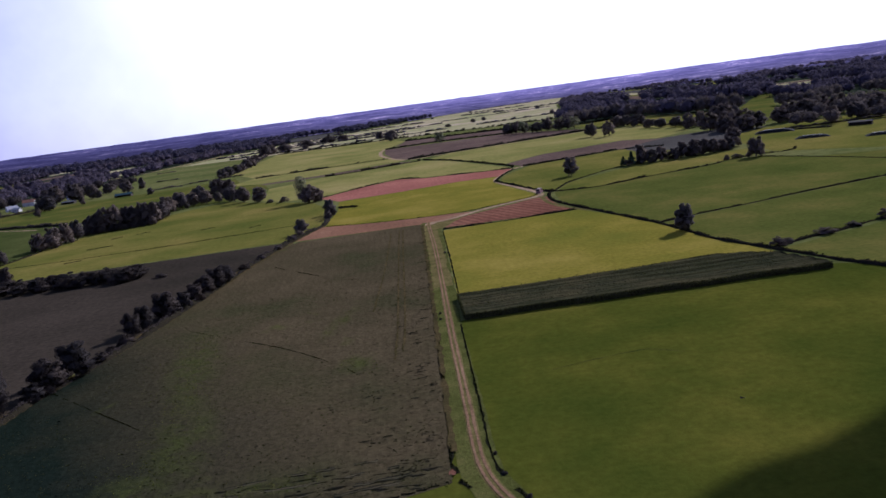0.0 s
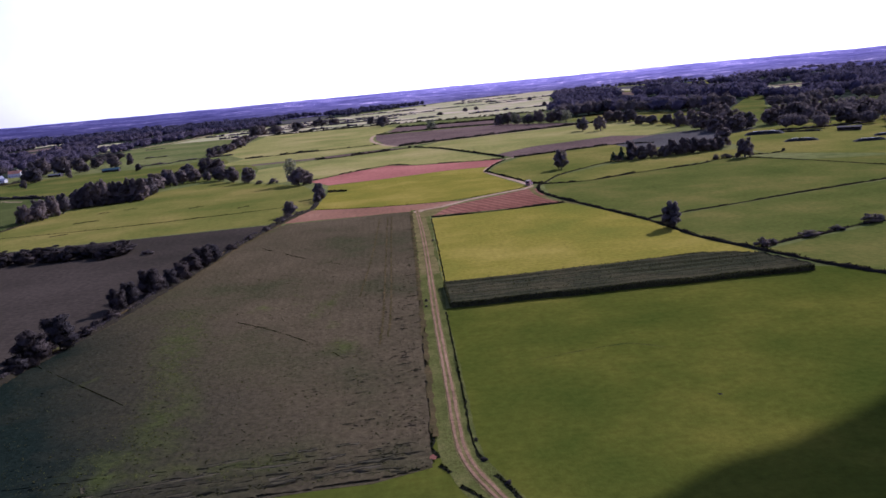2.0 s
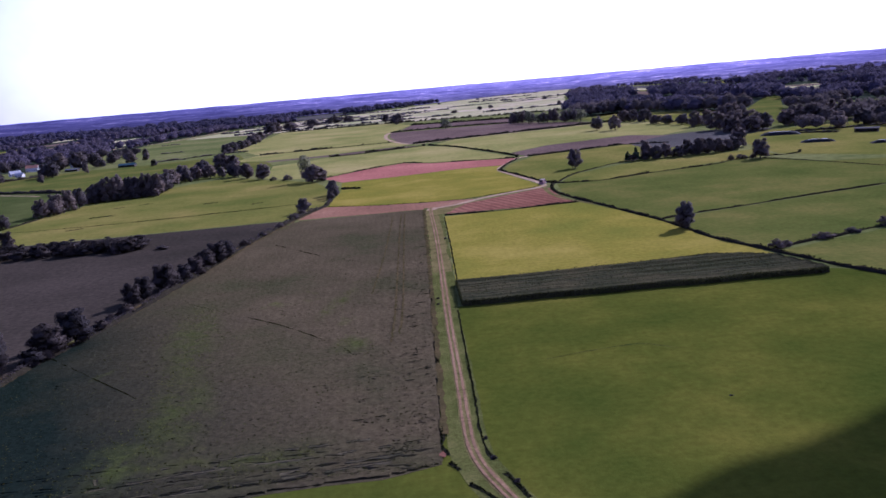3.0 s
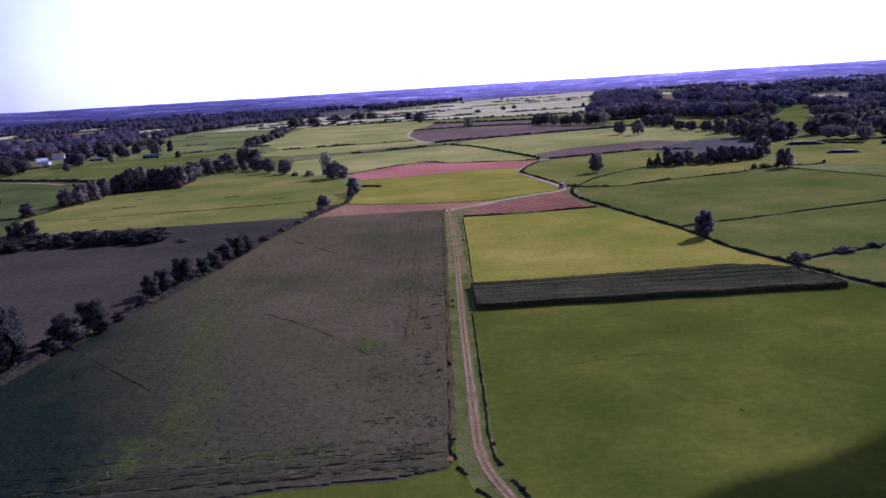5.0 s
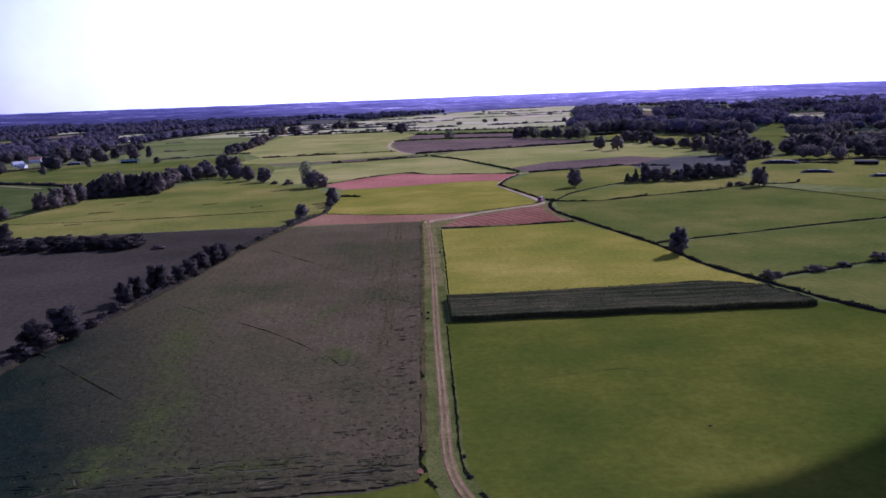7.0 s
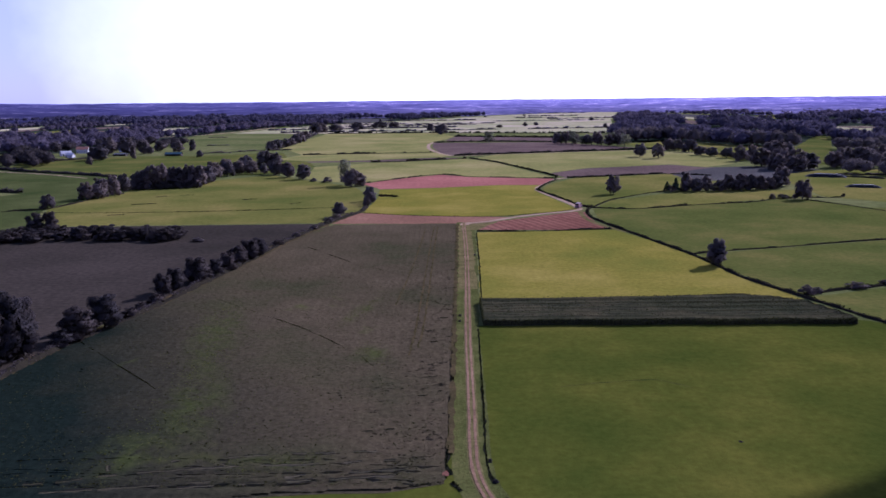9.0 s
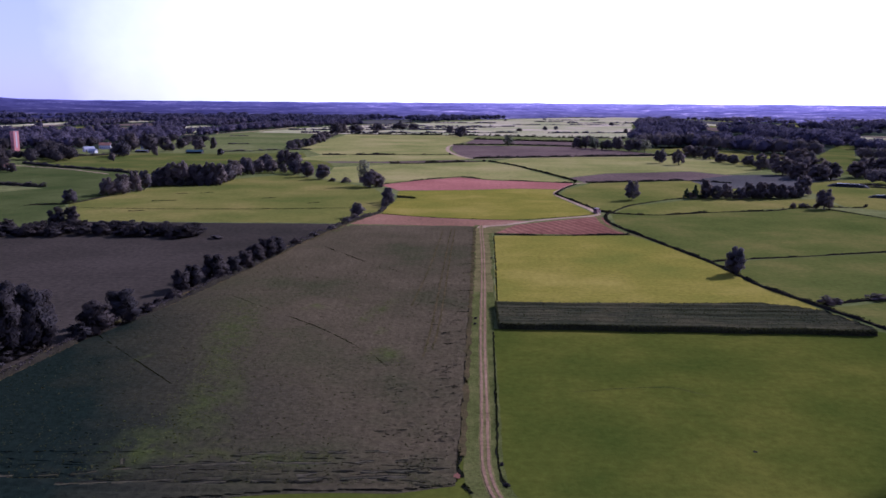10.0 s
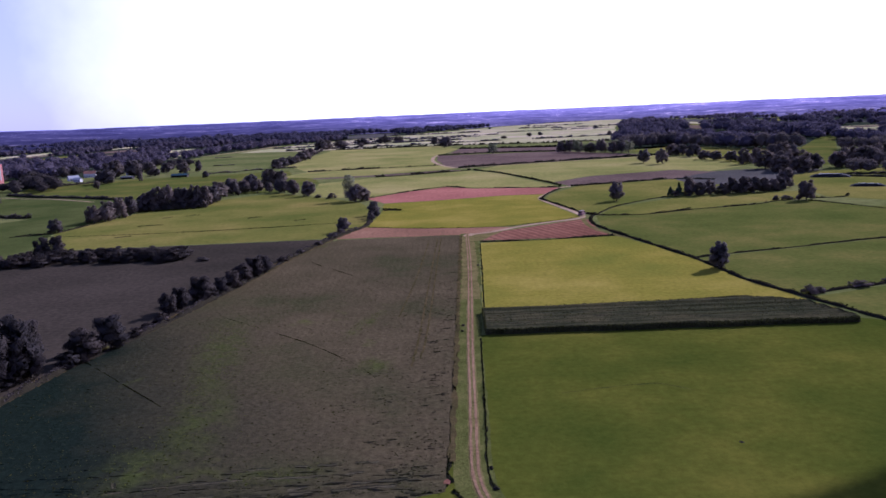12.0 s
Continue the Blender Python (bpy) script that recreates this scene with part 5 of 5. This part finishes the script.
for k in range(30):
    t = k / 29
    village_trees.append((-560 + 142 * t + wood_rng.uniform(-5, 5), 806 + 58 * t + wood_rng.uniform(-14, 14), wood_rng.uniform(8, 12), wood_rng.uniform(10, 14)))
leaf_mass("village_wood", village_trees, 62, "dark round trees between village gardens", 240, M_LEAF_DARKENED)
for x, y, h, w in ((-366, 500, 11, 12), (-360, 512, 12, 13), (-372, 512, 11, 12), (-378, 530, 13, 14), (-352, 536, 12, 12), (-362, 548, 13, 14), (-376, 560, 13, 14), (-390, 580, 14, 14), (-372, 585, 13, 14), (-388, 600, 12, 13), (-402, 610, 13, 13), (-420, 660, 15, 15), (-440, 690, 14, 15), (-455, 720, 15, 15), (-430, 735, 13, 15), (-470, 760, 15, 16), (-490, 740, 16, 16), (-510, 770, 15, 16), (-480, 800, 15, 16), (-530, 800, 15, 16), (-500, 830, 15, 16), (-545, 840, 16, 16), (-410, 700, 9, 10), (-395, 690, 8, 9)):
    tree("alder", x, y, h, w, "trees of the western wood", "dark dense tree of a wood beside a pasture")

front_trees = []
for k in range(40):
    u = k / 39
    x = 250 + 190 * u + wood_rng.uniform(-4, 4)
    y = np.interp(x, (240, 330, 390, 440), (1158, 1212, 1046, 1018)) + wood_rng.uniform(0, 14)
    front_trees.append((x, y, wood_rng.uniform(14, 21), wood_rng.uniform(13, 18)))
leaf_mass("wood_edge", front_trees, 63, "tall dark trees at a wood's edge", 260, M_LEAF_DARK)
west_trees = []
for k in range(80):
    y = wood_rng.uniform(505, 850)
    x = np.interp(y, (500, 540, 600, 660, 715, 800, 850), (-358, -354, -402, -428, -452, -452, -480)) - 130 * wood_rng.uniform(0, 1) ** 1.4
    if y < 640 and x < -0.62 * y - 60:
        continue
    west_trees.append((x, y, wood_rng.uniform(10, 15), wood_rng.uniform(12, 17)))
leaf_mass("west_wood_edge", west_trees, 64, "dark trees of a wood beside a pasture", 300, M_LEAF_DARKENED)

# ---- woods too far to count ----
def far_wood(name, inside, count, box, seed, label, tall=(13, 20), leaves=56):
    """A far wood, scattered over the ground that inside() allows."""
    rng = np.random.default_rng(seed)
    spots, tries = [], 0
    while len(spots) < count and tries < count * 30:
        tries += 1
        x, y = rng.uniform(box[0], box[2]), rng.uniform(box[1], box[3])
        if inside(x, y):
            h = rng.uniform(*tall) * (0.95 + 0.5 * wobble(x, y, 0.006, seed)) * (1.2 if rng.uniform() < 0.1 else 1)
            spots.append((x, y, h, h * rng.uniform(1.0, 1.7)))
    leaf_mass(name, spots, seed, label, leaves, M_FAR_HAZED)


clear_rng = np.random.default_rng(15)
CLEARINGS = []
for k in range(22):
    cy = 1450 + 1350 * (k // 2) / 10 + clear_rng.uniform(-60, 60)
    cx = cy * clear_rng.uniform(0.24, 0.62) if k % 2 else -cy * clear_rng.uniform(0.25, 0.62)
    CLEARINGS.append((cx, cy, clear_rng.uniform(18, 60) * cy / 1700, clear_rng.uniform(90, 190) * cy / 1700))


CLEARINGS += [(815, 1640, 75, 50), (-1040, 1520, 40, 190), (-1090, 2080, 55, 260), (-880, 1800, 45, 230), (-800, 1700, 40, 200), (-672, 1580, 40, 180), (770, 1500, 50, 240), (668, 2420, 70, 260), (640, 2080, 50, 230), (860, 2800, 80, 320), (520, 1500, 40, 200), (-1300, 2300, 80, 280), (-560, 2150, 70, 260), (-260, 2600, 90, 260)]


def cleared(x, y):
    if (0.290 < x / y < 0.312 and 1620 < y < 2750) or (0.475 < x / y < 0.532 and 1260 < y < 1710):
        return True                      # long open fields running away between the eastern woods
    return any(((x - a) / c) ** 2 + ((y - q) / ((1.7 if a > 0 else 1.3) * e)) ** 2 < 1 for a, q, c, e in CLEARINGS)


def east_wood(x, y):
    if cleared(x, y) or open_ride(x, y):
        return False
    if y < 1000 or x < np.interp(y, (1000, 1160, 1480, 1700, 2370, 4200), (400, 245, 300, 360, 495, 900)):
        return False
    if y < np.interp(x, (240, 330, 390, 440, 600), (1150, 1210, 1040, 1010, 960)):
        return False
    if 430 < x < 560 and y < 1300 and x - 430 < (y - 760) * 0.35:
        return False
    return wobble(x, y, 0.0016, 4) + 0.5 * wobble(x, y, 0.006, 5) > -0.28 - 0.1 * (y < 1700)


def west_wood(x, y):
    edge = np.interp(y, (1020, 1300, 1640, 2030, 2740, 3750, 4200), (-440, -470, -470, -400, -60, 420, 720))
    return x < edge and y > 1040 and not cleared(x, y) and wobble(x, y, 0.0018, 7) + 0.6 * wobble(x, y, 0.007, 8) > -0.38


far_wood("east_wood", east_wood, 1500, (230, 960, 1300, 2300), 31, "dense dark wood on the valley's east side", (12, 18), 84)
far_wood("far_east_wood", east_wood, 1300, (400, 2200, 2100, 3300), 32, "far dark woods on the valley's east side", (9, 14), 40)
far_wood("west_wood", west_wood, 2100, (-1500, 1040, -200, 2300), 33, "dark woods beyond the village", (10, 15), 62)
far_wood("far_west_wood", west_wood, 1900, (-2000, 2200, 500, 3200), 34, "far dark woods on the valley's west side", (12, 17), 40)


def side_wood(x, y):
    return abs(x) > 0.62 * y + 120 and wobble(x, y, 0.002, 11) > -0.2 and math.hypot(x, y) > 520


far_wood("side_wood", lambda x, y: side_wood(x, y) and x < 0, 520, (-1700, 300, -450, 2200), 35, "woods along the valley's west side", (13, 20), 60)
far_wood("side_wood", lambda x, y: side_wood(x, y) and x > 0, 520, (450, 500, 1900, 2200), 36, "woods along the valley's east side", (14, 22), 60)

# hedge lines across the far meadows
line_rng = np.random.default_rng(91)
for k in range(17):
    y = 1680 + 1900 * (k / 16) ** 1.2
    x = line_rng.uniform(-0.17, 0.2) * y
    a = line_rng.uniform(60, 240)
    tilt = line_rng.uniform(-0.3, 0.3)
    hedge("far_hedge", [(x - a, y - tilt * a), (x, y + line_rng.uniform(-20, 20)), (x + a, y + tilt * a)], 4, line_rng.uniform(2.5, 5), M_FAR_HAZED, "dark hedge line across far meadows", density=4.5, leaf=1.5, gap=0.42, seed=200 + k)
for k in range(14):
    y = line_rng.uniform(1600, 3300)
    tree("dark", line_rng.uniform(-0.15, 0.2) * y, y, line_rng.uniform(6, 10), line_rng.uniform(9, 15), "scattered trees in far meadows", "small dark tree among far meadows")

# pale openings among the far woods
field("far_meadow", [(632, 2150), (674, 2150), (838, 2700), (786, 2700)], 0.05, M_PALE, "pale field opening among far woods", ragged=3, step=20)
field("far_meadow", [(706, 1480), (786, 1480), (905, 1700), (812, 1700)], 0.05, M_PALE, "pale field opening among far woods", ragged=3, step=20)
for k, (x, y, a, e) in enumerate(CLEARINGS):
    ring = [(x + a * math.cos(q * 0.7854) * (1 + 0.2 * math.sin(k + 3 * q)), y + e * math.sin(q * 0.7854)) for q in range(8)]
    field("far_meadow", ring, 0.055 + 0.0007 * k, (M_PALE, M_WEST, M_UMBER, M_GREYGREEN)[k % 4], "pale field opening among far woods", ragged=3, step=20)

# ---- buildings ----
def box_bm(bm, x0, y0, z0, x1, y1, z1, bevel=0.0):
    m = Matrix.Translation(((x0 + x1) / 2, (y0 + y1) / 2, (z0 + z1) / 2)) @ Matrix.Diagonal((x1 - x0, y1 - y0, z1 - z0, 1))
    made = bmesh.ops.create_cube(bm, size=1, matrix=m)
    if bevel:
        edges = list({e for v in made["verts"] for e in v.link_edges})
        bmesh.ops.bevel(bm, geom=edges, offset=bevel, segments=2, affect="EDGES", profile=0.6)


def building(name, x, y, length, depth, eaves, ridge, turn, wall, roof, label, category="house", windows=3, doors=1, chimney=False, open_front=False, sheet=False):
    """A gabled building with thick walls, an overhanging roof, doors and windows set in its long sides."""
    root = new(name)
    root.matrix_basis = pose(x, y, 0, 0, 0, turn)
    hl, hd = length / 2, depth / 2
    bm = bmesh.new()
    if open_front:
        box_bm(bm, -hl, hd - 0.3, 0, hl, hd, eaves)
        box_bm(bm, -hl, -hd, 0, -hl + 0.3, hd - 0.3, eaves)
        box_bm(bm, hl - 0.3, -hd, 0, hl, hd - 0.3, eaves)
    else:
        box_bm(bm, -hl, -hd, 0, hl, hd, eaves)
    for s in (-1, 1):                    # gable ends
        a = [bm.verts.new((s * (hl - q), yy, zz)) for q in (0, 0.3) for yy, zz in ((-hd, eaves), (hd, eaves), (0, ridge - 0.05))]
        bm.faces.new(a[:3])
        bm.faces.new(a[3:])
        for i in range(3):
            j = (i + 1) % 3
            bm.faces.new((a[i], a[j], a[3 + j], a[3 + i]))
    bmesh.ops.recalc_face_normals(bm, faces=bm.faces)
    part("wall", bm, wall, root)
    for s in (-1, 1):
        bm = bmesh.new()
        over = 0.5
        k = (ridge - eaves) / hd
        lo = (s * (hd + over), eaves - k * over)
        a = [(-hl - over, 0, ridge + 0.02), (hl + over, 0, ridge + 0.02), (hl + over, *lo), (-hl - over, *lo)]
        v = [bm.verts.new(q) for q in a] + [bm.verts.new((q[0], q[1], q[2] + 0.22)) for q in a]
        bm.faces.new(v[:4])
        bm.faces.new(v[4:])
        for i in range(4):
            j = (i + 1) % 4
            bm.faces.new((v[i], v[j], v[4 + j], v[4 + i]))
        bmesh.ops.recalc_face_normals(bm, faces=bm.faces)
        if sheet:
            bmesh.ops.subdivide_edges(bm, edges=[e for e in bm.edges if abs(e.verts[0].co.x - e.verts[1].co.x) > length / 2], cuts=10)
        part("roof", bm, roof, root)
    for s in (-1, 1):
        slots = windows + doors
        for i in range(slots):
            if open_front and s < 0:
                continue
            cx = -hl + length * (i + 0.5) / max(1, slots)
            bm = bmesh.new()
            is_door = i < doors and s < 0
            w, z0, z1 = (1.0, 0, 2.1) if is_door else (0.9, 1.0, min(2.3, eaves - 0.3))
            box_bm(bm, cx - w / 2, s * hd - 0.05, z0, cx + w / 2, s * hd + 0.05, z1)
            part("door" if is_door else "window", bm, M_DARK if not is_door else M_WOOD, root)
    if open_front:
        for i in range(5):
            px = -hl + 0.2 + (length - 0.4) * i / 4
            bm = bmesh.new()
            box_bm(bm, px - 0.12, -hd + 0.05, 0, px + 0.12, -hd + 0.29, eaves)
            part("post", bm, M_WOOD, root)
    if chimney:
        bm = bmesh.new()
        box_bm(bm, hl * 0.5, -0.4, eaves, hl * 0.5 + 0.8, 0.4, ridge + 1.1)
        part("chimney", bm, M_STONE, root)
    return tagged(root, label, category)


building("white_hangar", -464, 984, 12, 9, 3.0, 6.0, 40, M_WHITE, M_PALEROOF, "pale farm hangar with a white gabled roof among trees", "hangar", 2, 1)
building("farmhouse", -468, 1040, 14, 8, 5, 8, 8, M_WHITE, M_TILE, "white farmhouse with a red tiled roof", "house", 4, 1, True)
building("house", -590, 1285, 18, 10, 5, 9, 15, M_WHITE, M_TILE, "white village house with a red tiled roof", "house", 4, 1, True)
building("house", -418, 1052, 12, 9, 4.5, 8, -20, M_WHITE, M_SLATE, "white village house with a grey roof", "house", 3, 1, True)
building("open_shed", -392, 972, 15, 6, 2.4, 3.3, -6, M_WOOD, M_SLATE, "low dark open wooden shed with a grey roof", "shed", 0, 0, open_front=True)
building("long_barn", -325, 965, 19, 8, 2.4, 4.2, 0, M_WOOD, M_BLUEROOF, "long low barn with a blue-green sheet roof", "barn", 0, 0, open_front=True, sheet=True)
building("barn", -414, 1240, 15, 8, 3.6, 5.8, 4, M_WOOD, M_PALEROOF, "wooden barn with a pale roof on a far meadow", "barn", 1, 1)
building("cottage", -418, 714, 13, 6, 2.8, 5.2, 12, M_WHITE, M_TILE, "small white cottage with a red tiled roof at a wood's edge", "house", 3, 1)
building("cottage", -520, 985, 12, 8, 3.2, 6.0, 30, M_WHITE, M_TILE, "white village cottage with a red tiled roof", "house", 3, 1, True)
building("cottage", -445, 955, 9, 6, 2.8, 4.8, -12, M_WHITE, M_PALEROOF, "small white outbuilding beside a hedge", "house", 2, 1)
building("stock_barn", 352, 596, 16, 6, 2.6, 3.4, -40, M_WOOD, M_WOOD, "dark wooden stock barn at a meadow's edge", "barn", 0, 0, open_front=True, sheet=True)


def silage_clamp(x, y, length, width, height, turn, label):
    """A long rounded heap under black sheeting, with a pale tarpaulin and a row of tyres."""
    root = new("silage_heap")
    root.matrix_basis = pose(x, y, 0.05, 0, 0, turn)
    bm = bmesh.new()
    rows, cols = 22, 11
    grid = []
    for i in range(rows + 1):
        u = i / rows * 2 - 1
        line = []
        for j in range(cols + 1):
            w = j / cols * 2 - 1
            z = height * (1 - abs(w) ** 2.6) * max(0, 1 - abs(u) ** 5) * (1 + 0.18 * wobble(u * 6, w * 3, 1.0, x))
            line.append(bm.verts.new((u * length / 2, w * width / 2, z - 0.05)))
        grid.append(line)
    for i in range(rows):
        for j in range(cols):
            bm.faces.new((grid[i][j], grid[i + 1][j], grid[i + 1][j + 1], grid[i][j + 1]))
    part("sheet", bm, M_PLASTIC, root)
    bm = bmesh.new()
    prev = None
    for i in range(9):
        u = -0.55 + 1.1 * i / 8
        z = height * (1 - abs(u) ** 5) + 0.08
        cur = [bm.verts.new((u * length / 2, q * width / 2, z - abs(q) ** 2.6 * height)) for q in (-0.34, -0.1, 0.12)]
        if prev:
            for k in range(2):
                bm.faces.new((prev[k], cur[k], cur[k + 1], prev[k + 1]))
        prev = cur
    bmesh.ops.solidify(bm, geom=bm.faces[:], thickness=0.05)
    part("tarpaulin", bm, M_PALESHEET, root, "pale tarpaulin")
    for i in range(7):
        u = -0.72 + 1.44 * i / 6
        bm = bmesh.new()
        z = height * (1 - 0.5 ** 2.6) * (1 - abs(u) ** 5)
        bmesh.ops.create_cone(bm, cap_ends=True, segments=12, radius1=0.42, radius2=0.36, depth=0.24, matrix=Matrix.Translation((u * length / 2, -width * 0.25, z + 0.1)))
        part("tyre", bm, M_TYRE, root)
    tagged(root, label, "silage heap")


silage_clamp(293, 556, 23, 7, 2.0, -24, "black sheeted silage heap in a green meadow")
silage_clamp(302, 632, 30, 9, 2.6, -24, "long black sheeted silage heap before dark trees")
silage_clamp(319, 516, 21, 6, 1.8, -12, "black sheeted silage heap with a pale tarpaulin in a meadow")
silage_clamp(345, 540, 15, 6, 1.7, -10, "smaller black sheeted silage heap in a meadow")


def silo_tower(x, y, turn):
    root = new("tower")
    root.matrix_basis = pose(x, y, 0, 0, 0, turn)
    bm = bmesh.new()
    box_bm(bm, -3.4, -3.4, 0, 3.4, 3.4, 25, 0.08)
    part("wall", bm, M_TOWER, root, "salmon red rendered wall")
    bm = bmesh.new()
    box_bm(bm, 3.4, -3.35, 0.3, 3.52, 3.35, 24.8)
    part("cladding", bm, M_TOWER, root, "salmon red cladding")
    bm = bmesh.new()
    box_bm(bm, 3.52, -0.9, 5, 3.60, 0.7, 24.0)
    part("stripe", bm, M_WHITE, root, "white upright stripe")
    bm = bmesh.new()
    box_bm(bm, -3.7, -3.7, 25.0, 3.7, 3.7, 25.5, 0.1)
    part("roof", bm, M_SLATE, root, "flat grey roof slab")
    for k in range(4):
        bm = bmesh.new()
        box_bm(bm, -0.6, -3.48, 5 + 5 * k, 0.6, -3.36, 6.6 + 5 * k)
        part("window", bm, M_DARK, root)
    tagged(root, "tall square tower with salmon red side and white stripe", "tower")


silo_tower(-547, 968, -28)

# ---- van on the gravel road ----
def build_van(x, y, turn):
    root = new("van")
    root.matrix_basis = pose(x, y, 0.15, 0, 0, turn) @ Matrix.Scale(1.3, 4)
    bm = bmesh.new()
    outline = [(-2.5, 0.35), (2.45, 0.35), (2.5, 0.8), (2.3, 1.12), (1.75, 1.25), (1.15, 2.05), (0.8, 2.25), (-2.35, 2.3), (-2.5, 2.1)]
    sides = []
    for s in (-1, 1):
        sides.append([bm.verts.new((a, s * (0.95 - 0.10 * max(0, b - 1.1)), b)) for a, b in outline])
    bm.faces.new(sides[0])
    bm.faces.new(sides[1][::-1])
    for i in range(len(outline)):
        j = (i + 1) % len(outline)
        bm.faces.new((sides[0][j], sides[0][i], sides[1][i], sides[1][j]))
    bmesh.ops.recalc_face_normals(bm, faces=bm.faces)
    bmesh.ops.bevel(bm, geom=bm.edges[:], offset=0.05, segments=2, affect="EDGES")
    body = part("body", bm, M_VAN, root)
    bm = bmesh.new()
    v = [bm.verts.new(q) for q in ((1.72, -0.8, 1.32), (1.72, 0.8, 1.32), (1.19, 0.72, 2.04), (1.19, -0.72, 2.04))]
    v += [bm.verts.new(q.co + Vector((0.045, 0, 0.03))) for q in v]
    bm.faces.new(v[:4])
    bm.faces.new(v[4:])
    for i in range(4):
        bm.faces.new((v[i], v[(i + 1) % 4], v[4 + (i + 1) % 4], v[4 + i]))
    bmesh.ops.recalc_face_normals(bm, faces=bm.faces)
    part("windscreen", bm, M_GLASS, root)
    bm = bmesh.new()
    box_bm(bm, -2.54, -0.72, 1.35, -2.47, 0.72, 2.0, 0.02)
    part("rear_window", bm, M_GLASS, root)
    for s in (-1, 1):
        bm = bmesh.new()
        box_bm(bm, 0.35, s * 0.93 - 0.02, 1.35, 1.2, s * 0.93 + 0.02, 1.95, 0.01)
        part("side_window", bm, M_GLASS, root)
        for a in (-1.6, 1.65):
            bm = bmesh.new()
            m = Matrix.Translation((a, s * 0.86, 0.34)) @ Matrix.Rotation(radians(90), 4, "X")
            bmesh.ops.create_cone(bm, cap_ends=True, segments=20, radius1=0.34, radius2=0.34, depth=0.24, matrix=m)
            bmesh.ops.bevel(bm, geom=[e for e in bm.edges if len(e.link_faces) == 2 and abs(e.calc_face_angle()) > 1], offset=0.04, segments=2, affect="EDGES")
            wheel = part("wheel", bm, M_TYRE, root)
            bm = bmesh.new()
            m = Matrix.Translation((a, s * 0.975, 0.34)) @ Matrix.Rotation(radians(90), 4, "X")
            bmesh.ops.create_cone(bm, cap_ends=True, segments=16, radius1=0.2, radius2=0.2, depth=0.03, matrix=m)
            part("rim", bm, M_PALESHEET, wheel)
        bm = bmesh.new()
        box_bm(bm, 2.42, s * 0.72 - 0.14, 0.85, 2.5, s * 0.72 + 0.14, 1.02, 0.02)
        part("headlight", bm, M_LAMP, root)
        bm = bmesh.new()
        box_bm(bm, -2.53, s * 0.82 - 0.07, 0.95, -2.47, s * 0.82 + 0.07, 1.3, 0.01)
        part("tail_light", bm, M_TOWER, root, "red tail light")
    bm = bmesh.new()
    box_bm(bm, 2.44, -0.9, 0.4, 2.58, 0.9, 0.62, 0.04)
    part("bumper", bm, M_TYRE, root)
    tagged(root, "large dull red-grey van standing on a gravel farm road", "van")


build_van(79.9, 463.5, 62)

# ---- small growth in the open ----
for x, y, h, w in ((14.4, 321.5, 1.0, 1.6), (6.9, 228, 0.9, 1.4), (6.6, 222, 0.8, 1.2), (57.3, 138.6, 0.18, 1.1), (11.0, 123.3, 0.8, 1.4), (10.4, 131, 0.9, 1.2), (13.6, 114.5, 0.9, 1.6)):
    tree("thorn", x, y, h * 0.7, w * 0.8, "weed clumps beside the track", "small dark weed clump beside a field track")
